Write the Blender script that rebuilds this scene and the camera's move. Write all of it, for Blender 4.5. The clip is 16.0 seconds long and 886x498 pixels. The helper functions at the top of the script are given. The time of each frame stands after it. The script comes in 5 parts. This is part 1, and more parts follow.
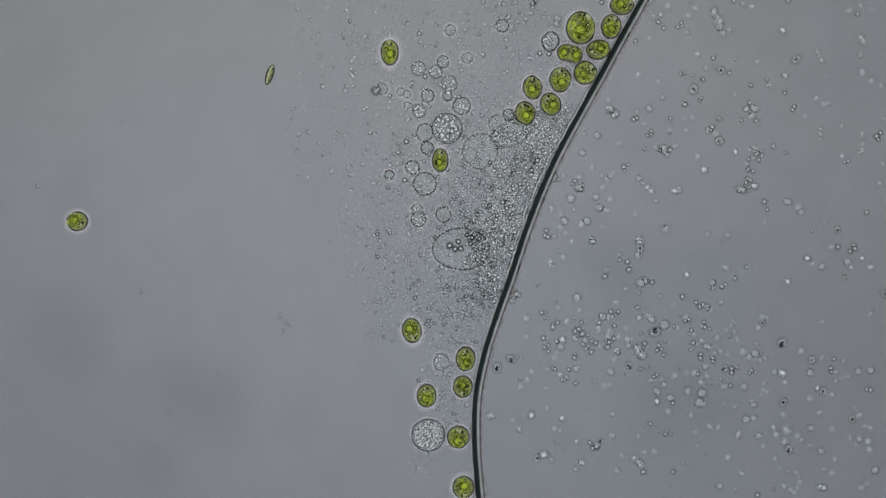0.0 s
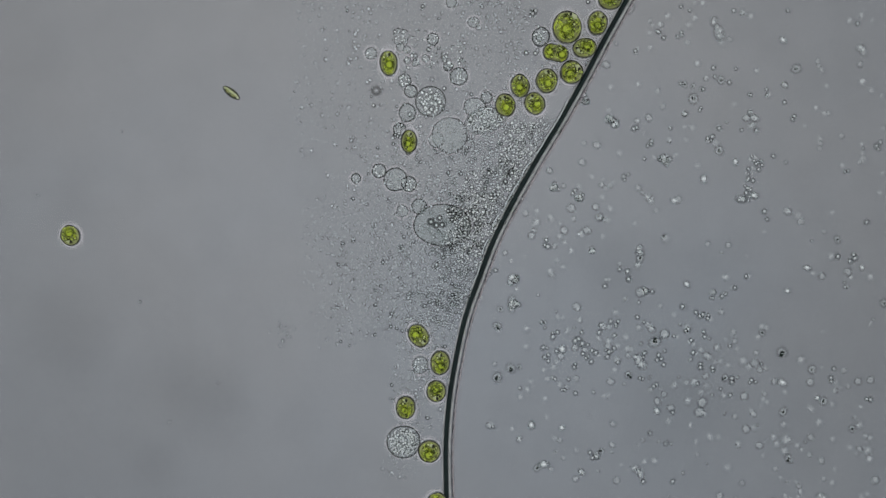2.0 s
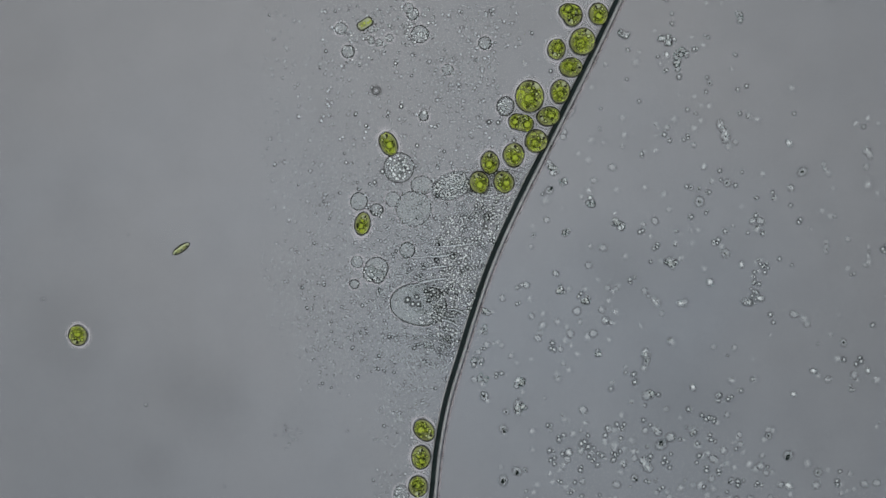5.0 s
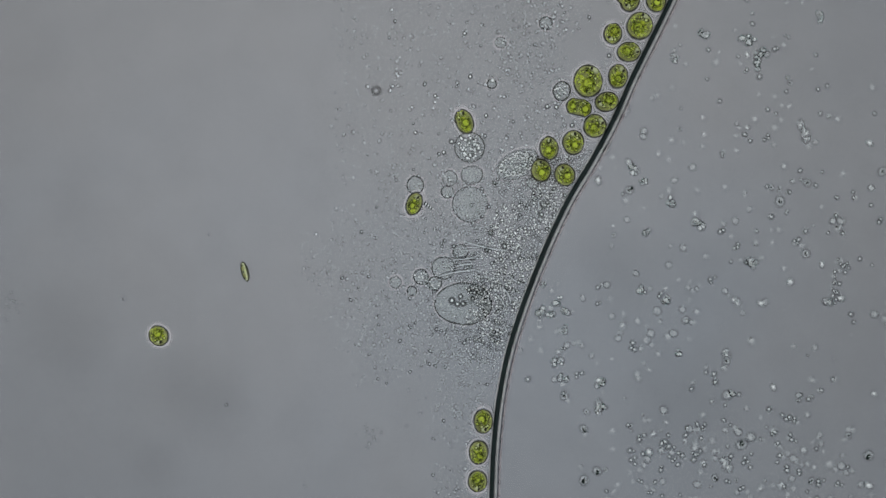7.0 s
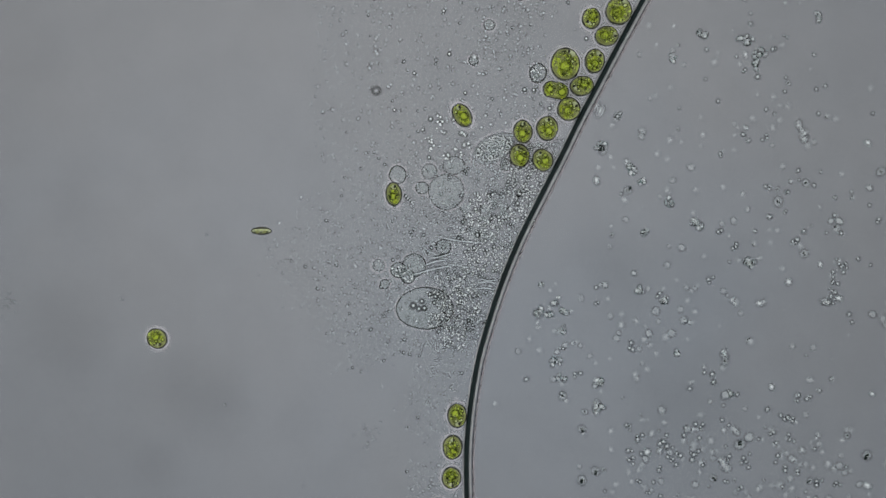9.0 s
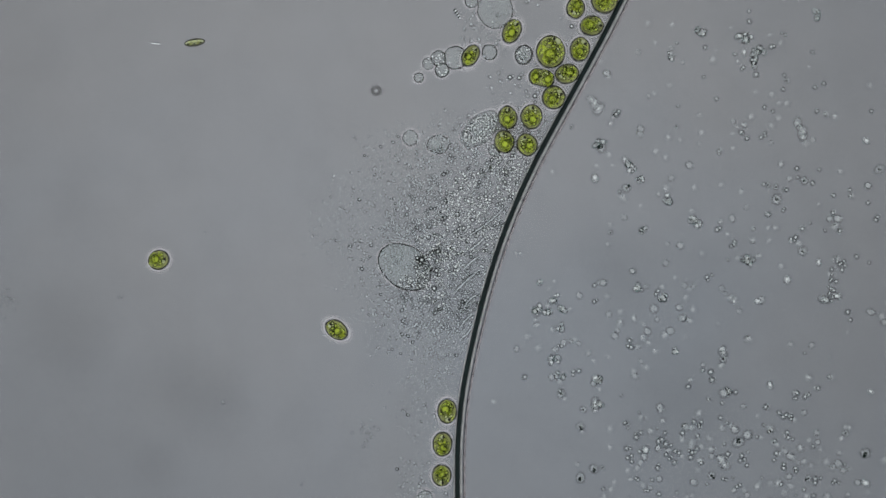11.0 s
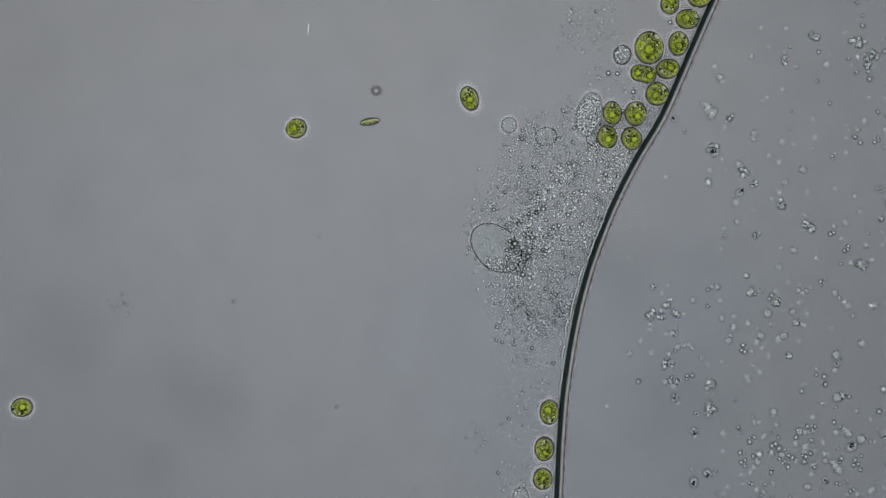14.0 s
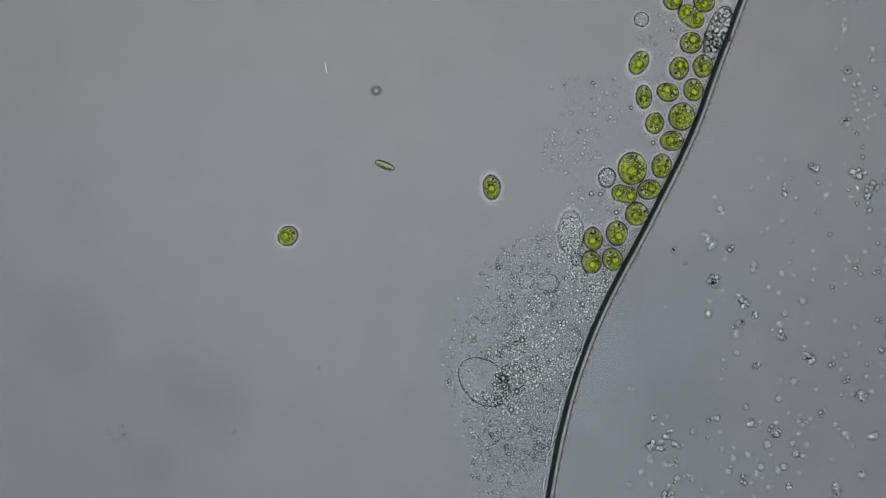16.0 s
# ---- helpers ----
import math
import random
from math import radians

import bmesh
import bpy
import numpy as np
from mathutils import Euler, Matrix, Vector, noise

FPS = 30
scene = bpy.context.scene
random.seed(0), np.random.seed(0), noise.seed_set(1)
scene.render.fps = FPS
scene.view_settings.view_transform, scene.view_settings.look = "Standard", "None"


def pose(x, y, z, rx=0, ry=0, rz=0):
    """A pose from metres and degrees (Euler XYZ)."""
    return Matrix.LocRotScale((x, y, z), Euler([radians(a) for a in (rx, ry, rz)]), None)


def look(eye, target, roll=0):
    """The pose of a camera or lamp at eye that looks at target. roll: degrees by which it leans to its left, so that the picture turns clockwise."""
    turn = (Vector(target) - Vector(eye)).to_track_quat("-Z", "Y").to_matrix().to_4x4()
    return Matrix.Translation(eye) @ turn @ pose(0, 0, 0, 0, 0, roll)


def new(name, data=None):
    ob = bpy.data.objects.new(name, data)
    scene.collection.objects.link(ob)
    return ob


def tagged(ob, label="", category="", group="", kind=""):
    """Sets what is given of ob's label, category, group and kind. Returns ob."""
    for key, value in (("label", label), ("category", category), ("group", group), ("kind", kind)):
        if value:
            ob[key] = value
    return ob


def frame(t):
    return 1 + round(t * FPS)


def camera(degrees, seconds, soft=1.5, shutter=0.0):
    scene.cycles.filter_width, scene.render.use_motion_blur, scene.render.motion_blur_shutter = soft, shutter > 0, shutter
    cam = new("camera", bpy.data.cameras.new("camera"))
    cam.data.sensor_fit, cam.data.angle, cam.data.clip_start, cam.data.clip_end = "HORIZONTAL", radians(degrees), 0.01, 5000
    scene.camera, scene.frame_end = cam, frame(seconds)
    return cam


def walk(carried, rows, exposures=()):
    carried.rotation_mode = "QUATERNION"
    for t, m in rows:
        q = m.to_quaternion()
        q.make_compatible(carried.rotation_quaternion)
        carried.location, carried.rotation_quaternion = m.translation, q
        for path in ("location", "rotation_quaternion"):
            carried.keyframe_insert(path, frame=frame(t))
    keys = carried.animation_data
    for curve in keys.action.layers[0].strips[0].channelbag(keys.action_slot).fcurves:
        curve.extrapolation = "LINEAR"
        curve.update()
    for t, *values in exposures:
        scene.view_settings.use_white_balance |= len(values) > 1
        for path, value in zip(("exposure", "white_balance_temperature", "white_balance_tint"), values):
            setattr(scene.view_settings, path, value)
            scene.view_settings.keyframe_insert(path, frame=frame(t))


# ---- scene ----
# A drop of pond water on a microscope slide, enlarged: one metre stands for about 0.4 mm.
HIGH = 4.4463
cam = camera(20, 16.0, soft=1.4)
walk(cam, [(0.0, look((0, 0, HIGH), (0, 0, 0))), (16.0, look((0, 0, HIGH), (0, 0, 0)))])

# ---- light: an even bright field, and the lamp under the frosted plate ----
world = bpy.data.worlds.new("field")
scene.world = world
world.use_nodes = True
world.node_tree.nodes["Background"].inputs["Color"].default_value = (0.97, 1.0, 1.0, 1)
world.node_tree.nodes["Background"].inputs["Strength"].default_value = 0.9
lamp = bpy.data.lights.new("condenser_lamp", "AREA")
lamp.shape, lamp.size, lamp.energy, lamp.color = "DISK", 1.2, 9.0, (1.0, 1.0, 0.98)
lamp_ob = new("condenser_lamp", lamp)
lamp_ob.matrix_world = look((-0.12, 0.2, -1.1), (-0.12, 0.2, 0))

# ---- sizes and times ----
U = 0.001
rng = random.Random(7)


def place(x, y, z=0.0):
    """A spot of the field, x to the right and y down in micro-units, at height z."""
    k = U * (1 - z / HIGH)
    return ((x - 784) * k, (441 - y) * k, z)


# ---- times at which moving things are keyed ----
TIMES = [0, .5, 1, 1.5, 2, 2.5, 3, 3.5, 3.7, 4.2, 4.7, 5.2, 5.5, 5.8, 6, 6.5, 7, 7.5, 8, 8.5, 9, 9.5, 10, 10.2,
         10.7, 11.2, 11.7, 12.0, 12.3, 12.5, 13, 13.5, 14, 14.5, 14.6, 14.8, 15, 15.5, 16]


def rows_of(text):
    """Rows (t, x, y, turn) from 't:x,y' or 't:x,y,turn' words."""
    out = []
    for word in text.split():
        t, rest = word.split(":")
        v = [float(a) for a in rest.split(",")]
        out.append((float(t), v[0], v[1], v[2] if len(v) > 2 else 0.0))
    return out


# the stage's shift under the objective
STAGE = rows_of("0:0,0 .5:0,-3 1:0,1 1.5:0,1 2:0,17 2.5:1,64 3:1.5,96 3.5:3.5,178 3.7:4.5,197 4.2:6,201 4.7:7,200 "
                "5.2:16,199 5.5:31,199 5.8:59,199 6:79,199 6.5:151,198 7:153,199 7.5:152,199 8:151.5,199 8.5:151,199 "
                "9:150,199 9.5:150,199 10:150,198 10.2:149,196 10.7:148,195 11.2:147,195 11.7:148,195 12:155,195 "
                "12.3:175,194 12.5:206,190 13:296,192 13.5:350,194 14:348,203 14.5:347,244 14.6:347,326 14.8:350,424 "
                "15:348,435 15.5:348,420 16:348,435")
S_X = np.array([r[1] for r in STAGE])
S_Y = np.array([r[2] for r in STAGE])


class Track:
    """A path over the field at TIMES; outside its own rows it keeps its distance to what carries it."""

    def __init__(self, text, by=None, shift=(0, 0)):
        r = rows_of(text)
        bx, by_y = (S_X, S_Y) if by is None else (by.x, by.y)
        t = [a[0] for a in r]
        ox = np.array([a[1] for a in r]) - np.interp(t, TIMES, bx) + shift[0]
        oy = np.array([a[2] for a in r]) - np.interp(t, TIMES, by_y) + shift[1]
        self.x = np.interp(TIMES, t, ox) + bx
        self.y = np.interp(TIMES, t, oy) + by_y
        self.turn = np.interp(TIMES, t, [a[3] for a in r])


def beside(track, dx, dy):
    made = Track("0:0,0")
    made.x, made.y, made.turn = track.x + dx, track.y + dy, track.turn * 0
    return made


MOVES = []


def moves(ob, track, z):
    MOVES.append((ob, track, z))
    return ob


# ---- the water's edge: its x at each height of EDGE_Y, time by time ----
EDGE_Y = [0, 70, 140, 210, 280, 350, 420, 490, 560, 630, 700, 790, 882]
EDGE = """0: 1136 1097 1059 1020 983 952 926 903 878 856 842 840 847
0.5: 1127 1088 1049 1012 975 942 915 893 870 848 833 826 829
1: 1127 1085 1045 1006 967 930 897 869 845 828 817 814 819
1.5: 1122 1081 1039 995 952 915 881 852 828 812 802 800 808
2: 1109 1070 1033 994 952 912 876 849 824 808 796 789 790
2.5: 1117 1074 1037 998 956 919 886 859 837 816 802 789 783
3: 1101 1066 1028 990 949 912 880 856 837 819 805 792 783
3.5: 1122 1088 1053 1016 982 944 908 878 853 828 807 788 778
3.7: 1116 1080 1044 1008 972 936 903 876 852 832 807 786 775
5.8: 1120 1088 1055 1020 985 950 917 888 865 843 823 807 798
6: 1135 1103 1069 1035 1001 964 932 905 879 856 837 821 815
6.5: 1191 1160 1125 1091 1057 1018 987 962 937 913 894 881 876
7: 1187 1153 1118 1087 1050 1008 974 945 919 898 884 874 870
7.5: 1177 1142 1107 1079 1037 994 959 929 905 885 872 861 856
8: 1162 1129 1094 1061 1023 983 949 919 894 874 859 848 843
8.5: 1151 1116 1074 1034 998 963 932 904 880 861 848 838 835
9: 1138 1100 1063 1026 992 956 921 892 868 848 835 826 826
9.5: 1128 1090 1053 1018 979 943 910 882 860 842 830 821 822
10: 1118 1081 1043 1004 966 931 902 878 857 840 828 820 819
10.2: 1112 1077 1039 999 961 926 898 875 856 839 826 819 818
12.3: 1110 1074 1036 1000 963 933 905 882 863 848 835 826 826
12.5: 1135 1101 1065 1029 993 962 934 912 894 879 867 858 858
13: 1213 1180 1147 1114 1076 1043 1015 993 976 964 953 944 944
13.5: 1263 1231 1200 1167 1125 1091 1062 1042 1025 1013 1002 992 991
14: 1261 1230 1200 1168 1126 1090 1061 1037 1019 1006 996 989 985
14.5: 1275 1244 1210 1178 1137 1096 1066 1043 1021 1004 991 980 978
15: 1325 1306 1283 1261 1228 1190 1151 1110 1076 1052 1032 1006 990
15.5: 1317 1292 1268 1242 1208 1172 1133 1093 1060 1034 1012 991 977
16: 1311 1285 1259 1234 1203 1168 1132 1094 1059 1031 1008 986 969"""


def edge_table():
    ts, xs = [], []
    for line in EDGE.splitlines():
        t, rest = line.split(":")
        ts.append(float(t))
        xs.append([float(a) for a in rest.split()])
    xs = np.array(xs) - np.interp(ts, TIMES, S_X)[:, None]
    return np.stack([np.interp(TIMES, ts, xs[:, j]) + S_X for j in range(len(EDGE_Y))], 1)


EDGE_X = edge_table()


def edge(k, y):
    """The edge's x at height y of the field, at the k-th key time."""
    xs, ys = EDGE_X[k], EDGE_Y
    slope = np.gradient(xs, ys)
    if y <= ys[0]:
        return xs[0] + slope[0] * (y - ys[0])
    if y >= ys[-1]:
        return xs[-1] + slope[-1] * (y - ys[-1])
    j = int(np.searchsorted(ys, y, side="right")) - 1
    h = ys[j + 1] - ys[j]
    s = (y - ys[j]) / h
    return ((2 * s**3 - 3 * s**2 + 1) * xs[j] + (s**3 - 2 * s**2 + s) * h * slope[j]
            + (3 * s**2 - 2 * s**3) * xs[j + 1] + (s**3 - s**2) * h * slope[j + 1])


# ---- materials ----
def material(name, colour, rough=0.5, cover=1.0, dark=None, grain=120.0, spread=0.5, bump=0.0, vary=0.0, thin=False):
    """Two-scale mottled surface; cover below 1 lets that much light straight through, thin also by the skin's thickness."""
    m = bpy.data.materials.new(name)
    m.use_nodes = True
    nt = m.node_tree
    nt.nodes.clear()
    out = nt.nodes.new("ShaderNodeOutputMaterial")
    bsdf = nt.nodes.new("ShaderNodeBsdfPrincipled")
    bsdf.inputs["Roughness"].default_value = rough
    bsdf.inputs["Specular IOR Level"].default_value = 0.15
    coord = nt.nodes.new("ShaderNodeTexCoord")
    coarse = nt.nodes.new("ShaderNodeTexNoise")
    coarse.inputs["Scale"].default_value = grain
    coarse.inputs["Detail"].default_value = 4
    fine = nt.nodes.new("ShaderNodeTexNoise")
    fine.inputs["Scale"].default_value = grain * 4.3
    fine.inputs["Detail"].default_value = 2
    info = nt.nodes.new("ShaderNodeObjectInfo")
    shift = nt.nodes.new("ShaderNodeVectorMath")
    shift.operation = "ADD"
    nt.links.new(coord.outputs["Object"], shift.inputs[0])
    nt.links.new(info.outputs["Random"], shift.inputs[1])
    for n in (coarse, fine):
        nt.links.new(shift.outputs[0], n.inputs["Vector"])
    add = nt.nodes.new("ShaderNodeMath")
    add.operation = "MULTIPLY_ADD"
    add.inputs[1].default_value = 0.35
    nt.links.new(fine.outputs["Fac"], add.inputs[0])
    nt.links.new(coarse.outputs["Fac"], add.inputs[2])
    ramp = nt.nodes.new("ShaderNodeMapRange")
    ramp.inputs["From Min"].default_value = 0.675 - spread / 2
    ramp.inputs["From Max"].default_value = 0.675 + spread / 2
    nt.links.new(add.outputs[0], ramp.inputs["Value"])
    mix = nt.nodes.new("ShaderNodeMix")
    mix.data_type = "RGBA"
    dark = dark or tuple(c * 0.6 for c in colour)
    mix.inputs["A"].default_value = (*dark, 1)
    mix.inputs["B"].default_value = (*colour, 1)
    nt.links.new(ramp.outputs["Result"], mix.inputs["Factor"])
    last = mix.outputs["Result"]
    if vary:
        hsv = nt.nodes.new("ShaderNodeHueSaturation")
        span = nt.nodes.new("ShaderNodeMapRange")
        span.inputs["To Min"].default_value = 1 - vary
        span.inputs["To Max"].default_value = 1 + vary
        nt.links.new(info.outputs["Random"], span.inputs["Value"])
        nt.links.new(span.outputs["Result"], hsv.inputs["Value"])
        nt.links.new(last, hsv.inputs["Color"])
        last = hsv.outputs["Color"]
    nt.links.new(last, bsdf.inputs["Base Color"])
    if bump:
        b = nt.nodes.new("ShaderNodeBump")
        b.inputs["Strength"].default_value = bump
        b.inputs["Distance"].default_value = 0.002
        nt.links.new(add.outputs[0], b.inputs["Height"])
        nt.links.new(b.outputs["Normal"], bsdf.inputs["Normal"])
    if cover < 1:
        clear = nt.nodes.new("ShaderNodeBsdfTransparent")
        blend = nt.nodes.new("ShaderNodeMixShader")
        blend.inputs["Fac"].default_value = cover
        if thin:
            skin = nt.nodes.new("ShaderNodeAttribute")
            skin.attribute_name = "thickness"
            dense = nt.nodes.new("ShaderNodeMath")
            dense.operation = "MULTIPLY"
            dense.inputs[1].default_value = cover
            nt.links.new(skin.outputs["Fac"], dense.inputs[0])
            nt.links.new(dense.outputs[0], blend.inputs["Fac"])
        nt.links.new(clear.outputs[0], blend.inputs[1])
        nt.links.new(bsdf.outputs[0], blend.inputs[2])
        nt.links.new(blend.outputs[0], out.inputs["Surface"])
    else:
        nt.links.new(bsdf.outputs[0], out.inputs["Surface"])
    return m


def frosted_plate_material():
    """Frosted glass lit from below; soft dust shadows and uneven field light are painted into its colour."""
    m = bpy.data.materials.new("frosted_glass")
    m.use_nodes = True
    nt = m.node_tree
    nt.nodes.clear()
    out = nt.nodes.new("ShaderNodeOutputMaterial")
    glow = nt.nodes.new("ShaderNodeBsdfTranslucent")
    coord = nt.nodes.new("ShaderNodeTexCoord")
    mottle = nt.nodes.new("ShaderNodeTexNoise")
    mottle.inputs["Scale"].default_value = 3.0
    mottle.inputs["Detail"].default_value = 3
    fine = nt.nodes.new("ShaderNodeTexNoise")
    fine.inputs["Scale"].default_value = 130.0
    nt.links.new(coord.outputs["Object"], mottle.inputs["Vector"])
    nt.links.new(coord.outputs["Object"], fine.inputs["Vector"])
    # uneven tint of the lit field, painted as two plate tones
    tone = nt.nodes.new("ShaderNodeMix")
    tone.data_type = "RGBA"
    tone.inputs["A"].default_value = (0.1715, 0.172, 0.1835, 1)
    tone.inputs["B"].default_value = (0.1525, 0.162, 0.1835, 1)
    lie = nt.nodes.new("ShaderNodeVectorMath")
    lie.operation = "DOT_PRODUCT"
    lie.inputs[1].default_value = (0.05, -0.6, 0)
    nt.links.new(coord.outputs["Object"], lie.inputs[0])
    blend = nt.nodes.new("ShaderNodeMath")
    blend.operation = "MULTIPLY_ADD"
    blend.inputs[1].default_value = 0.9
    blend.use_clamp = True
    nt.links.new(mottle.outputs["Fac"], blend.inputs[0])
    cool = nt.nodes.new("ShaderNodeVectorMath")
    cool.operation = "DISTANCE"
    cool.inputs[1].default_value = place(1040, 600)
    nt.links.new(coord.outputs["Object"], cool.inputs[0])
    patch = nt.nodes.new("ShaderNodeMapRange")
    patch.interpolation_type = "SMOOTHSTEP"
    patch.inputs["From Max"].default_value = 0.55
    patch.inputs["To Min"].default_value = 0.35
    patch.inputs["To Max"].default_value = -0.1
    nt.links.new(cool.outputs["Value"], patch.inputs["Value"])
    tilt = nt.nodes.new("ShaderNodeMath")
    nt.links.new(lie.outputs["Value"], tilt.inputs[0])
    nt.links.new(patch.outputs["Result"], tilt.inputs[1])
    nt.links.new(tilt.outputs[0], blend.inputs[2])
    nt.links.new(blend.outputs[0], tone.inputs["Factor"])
    grain = nt.nodes.new("ShaderNodeMapRange")
    grain.inputs["To Min"].default_value = 0.95
    grain.inputs["To Max"].default_value = 1.05
    nt.links.new(fine.outputs["Fac"], grain.inputs["Value"])
    cloudy = nt.nodes.new("ShaderNodeTexNoise")
    cloudy.inputs["Scale"].default_value = 17.0
    cloudy.inputs["Detail"].default_value = 4
    nt.links.new(coord.outputs["Object"], cloudy.inputs["Vector"])
    haze = nt.nodes.new("ShaderNodeMapRange")
    haze.inputs["From Min"].default_value = 0.3
    haze.inputs["From Max"].default_value = 0.7
    haze.inputs["To Min"].default_value = 0.965
    haze.inputs["To Max"].default_value = 1.035
    nt.links.new(cloudy.outputs["Fac"], haze.inputs["Value"])
    both = nt.nodes.new("ShaderNodeMath")
    both.operation = "MULTIPLY"
    nt.links.new(grain.outputs["Result"], both.inputs[0])
    nt.links.new(haze.outputs["Result"], both.inputs[1])
    last = both.outputs[0]
    # painted dust shadows and dimmer areas of the lit field: place, reach and depth
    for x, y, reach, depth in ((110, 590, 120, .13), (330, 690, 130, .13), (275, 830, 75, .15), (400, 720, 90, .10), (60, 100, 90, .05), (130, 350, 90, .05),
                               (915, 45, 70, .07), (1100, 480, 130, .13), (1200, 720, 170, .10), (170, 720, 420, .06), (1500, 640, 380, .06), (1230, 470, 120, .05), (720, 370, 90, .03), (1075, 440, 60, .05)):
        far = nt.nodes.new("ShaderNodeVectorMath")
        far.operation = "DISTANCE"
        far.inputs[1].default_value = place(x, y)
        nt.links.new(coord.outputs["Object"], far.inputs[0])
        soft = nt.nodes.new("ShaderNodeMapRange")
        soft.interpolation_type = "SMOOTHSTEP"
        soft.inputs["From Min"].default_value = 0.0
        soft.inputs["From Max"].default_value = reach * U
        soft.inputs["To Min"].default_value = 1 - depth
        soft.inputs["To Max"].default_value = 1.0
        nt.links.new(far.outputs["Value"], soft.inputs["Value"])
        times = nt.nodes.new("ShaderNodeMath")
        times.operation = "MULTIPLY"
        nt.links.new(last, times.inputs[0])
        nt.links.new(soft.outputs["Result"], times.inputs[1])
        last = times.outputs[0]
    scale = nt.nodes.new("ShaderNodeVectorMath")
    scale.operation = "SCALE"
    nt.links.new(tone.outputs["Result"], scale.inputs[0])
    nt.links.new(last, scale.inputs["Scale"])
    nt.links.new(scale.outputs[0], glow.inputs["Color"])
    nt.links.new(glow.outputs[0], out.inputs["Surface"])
    return m


def slide_material():
    m = bpy.data.materials.new("slide_glass")
    m.use_nodes = True
    nt = m.node_tree
    nt.nodes.clear()
    out = nt.nodes.new("ShaderNodeOutputMaterial")
    clear = nt.nodes.new("ShaderNodeBsdfTransparent")
    clear.inputs["Color"].default_value = (0.985, 0.992, 0.99, 1)
    shine = nt.nodes.new("ShaderNodeBsdfGlossy")
    shine.inputs["Roughness"].default_value = 0.3
    blend = nt.nodes.new("ShaderNodeMixShader")
    blend.inputs["Fac"].default_value = 0.01
    nt.links.new(clear.outputs[0], blend.inputs[1])
    nt.links.new(shine.outputs[0], blend.inputs[2])
    nt.links.new(blend.outputs[0], out.inputs["Surface"])
    return m


M_PLATE = frosted_plate_material()
M_SLIDE = slide_material()
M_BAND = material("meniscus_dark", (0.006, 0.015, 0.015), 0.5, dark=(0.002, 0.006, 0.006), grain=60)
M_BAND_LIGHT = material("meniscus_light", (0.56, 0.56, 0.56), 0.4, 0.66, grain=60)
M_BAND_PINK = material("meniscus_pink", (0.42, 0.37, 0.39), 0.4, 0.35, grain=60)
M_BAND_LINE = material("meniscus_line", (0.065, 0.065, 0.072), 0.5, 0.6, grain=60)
M_WALL = material("cell_wall", (0.10, 0.097, 0.07), 0.5, 0.70, dark=(0.026, 0.030, 0.012), grain=90)
# pale colour standing in for the bright optical halo round cells and vesicles
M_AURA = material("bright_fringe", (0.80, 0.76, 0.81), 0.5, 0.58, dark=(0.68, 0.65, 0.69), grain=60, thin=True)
M_CYTO = material("cytoplasm", (0.38, 0.40, 0.17), 0.45, 0.75, dark=(0.26, 0.28, 0.10), grain=70)
M_CHLORO = material("chloroplast", (0.52, 0.60, 0.052), 0.45, 1.0, dark=(0.19, 0.25, 0.018), grain=150, spread=0.24, bump=0.8, vary=0.12)
M_CHLORO_RIM = material("chloroplast_margin", (0.085, 0.115, 0.010), 0.5, 0.42, dark=(0.05, 0.07, 0.006), grain=160, thin=True)
M_PYR = material("pyrenoid", (0.56, 0.68, 0.08), 0.35, 0.85, dark=(0.46, 0.56, 0.04), grain=120, vary=0.08)
M_SHEATH = material("sheath", (0.055, 0.075, 0.004), 0.5, 0.7, grain=100, thin=True)
M_CLEAR = material("vacuole", (0.62, 0.66, 0.46), 0.4, 0.7, dark=(0.40, 0.44, 0.24), grain=140)
M_SPOT = material("eyespot", (0.014, 0.014, 0.008), 0.4, grain=100)
M_GRAIN_PALE = material("starch", (0.52, 0.62, 0.12), 0.4, 0.75, dark=(0.40, 0.48, 0.07), grain=150, thin=True)
M_GRAIN_WHITE = material("bright_grain", (0.74, 0.80, 0.42), 0.35, 0.85, dark=(0.50, 0.55, 0.26), grain=150, thin=True)
M_GRAIN_DARK = material("dark_grain", (0.025, 0.035, 0.004), 0.5, grain=150)
M_MEMBRANE = material("membrane", (0.05, 0.055, 0.052), 0.5, 0.58, dark=(0.03, 0.035, 0.03), grain=60)
M_THIN = material("thin_membrane", (0.06, 0.065, 0.062), 0.5, 0.38, dark=(0.04, 0.045, 0.04), grain=60)
M_FAINT = material("faint_membrane", (0.08, 0.085, 0.08), 0.5, 0.24, dark=(0.05, 0.055, 0.05), grain=60)
M_FILM = material("vesicle_film", (0.44, 0.51, 0.52), 0.3, 0.17, dark=(0.34, 0.385, 0.375), grain=60)
M_BEAD = material("pale_bead", (0.95, 0.99, 1.0), 0.3, 0.82, dark=(0.80, 0.85, 0.88), grain=90, thin=True)
M_BEAD_DIM = material("dull_bead", (0.72, 0.78, 0.82), 0.3, 0.62, dark=(0.60, 0.66, 0.70), grain=90, thin=True)
M_RIM = material("bead_rim", (0.045, 0.050, 0.05), 0.5, 0.44, dark=(0.03, 0.035, 0.03), grain=90, thin=True)
M_DARK_RIM = material("grain_rim", (0.025, 0.03, 0.028), 0.5, 0.85, dark=(0.012, 0.018, 0.018), grain=90, thin=True)
M_DENSE_RIM = material("dense_rim", (0.030, 0.036, 0.030), 0.5, 0.56, dark=(0.02, 0.026, 0.022), grain=90, thin=True)
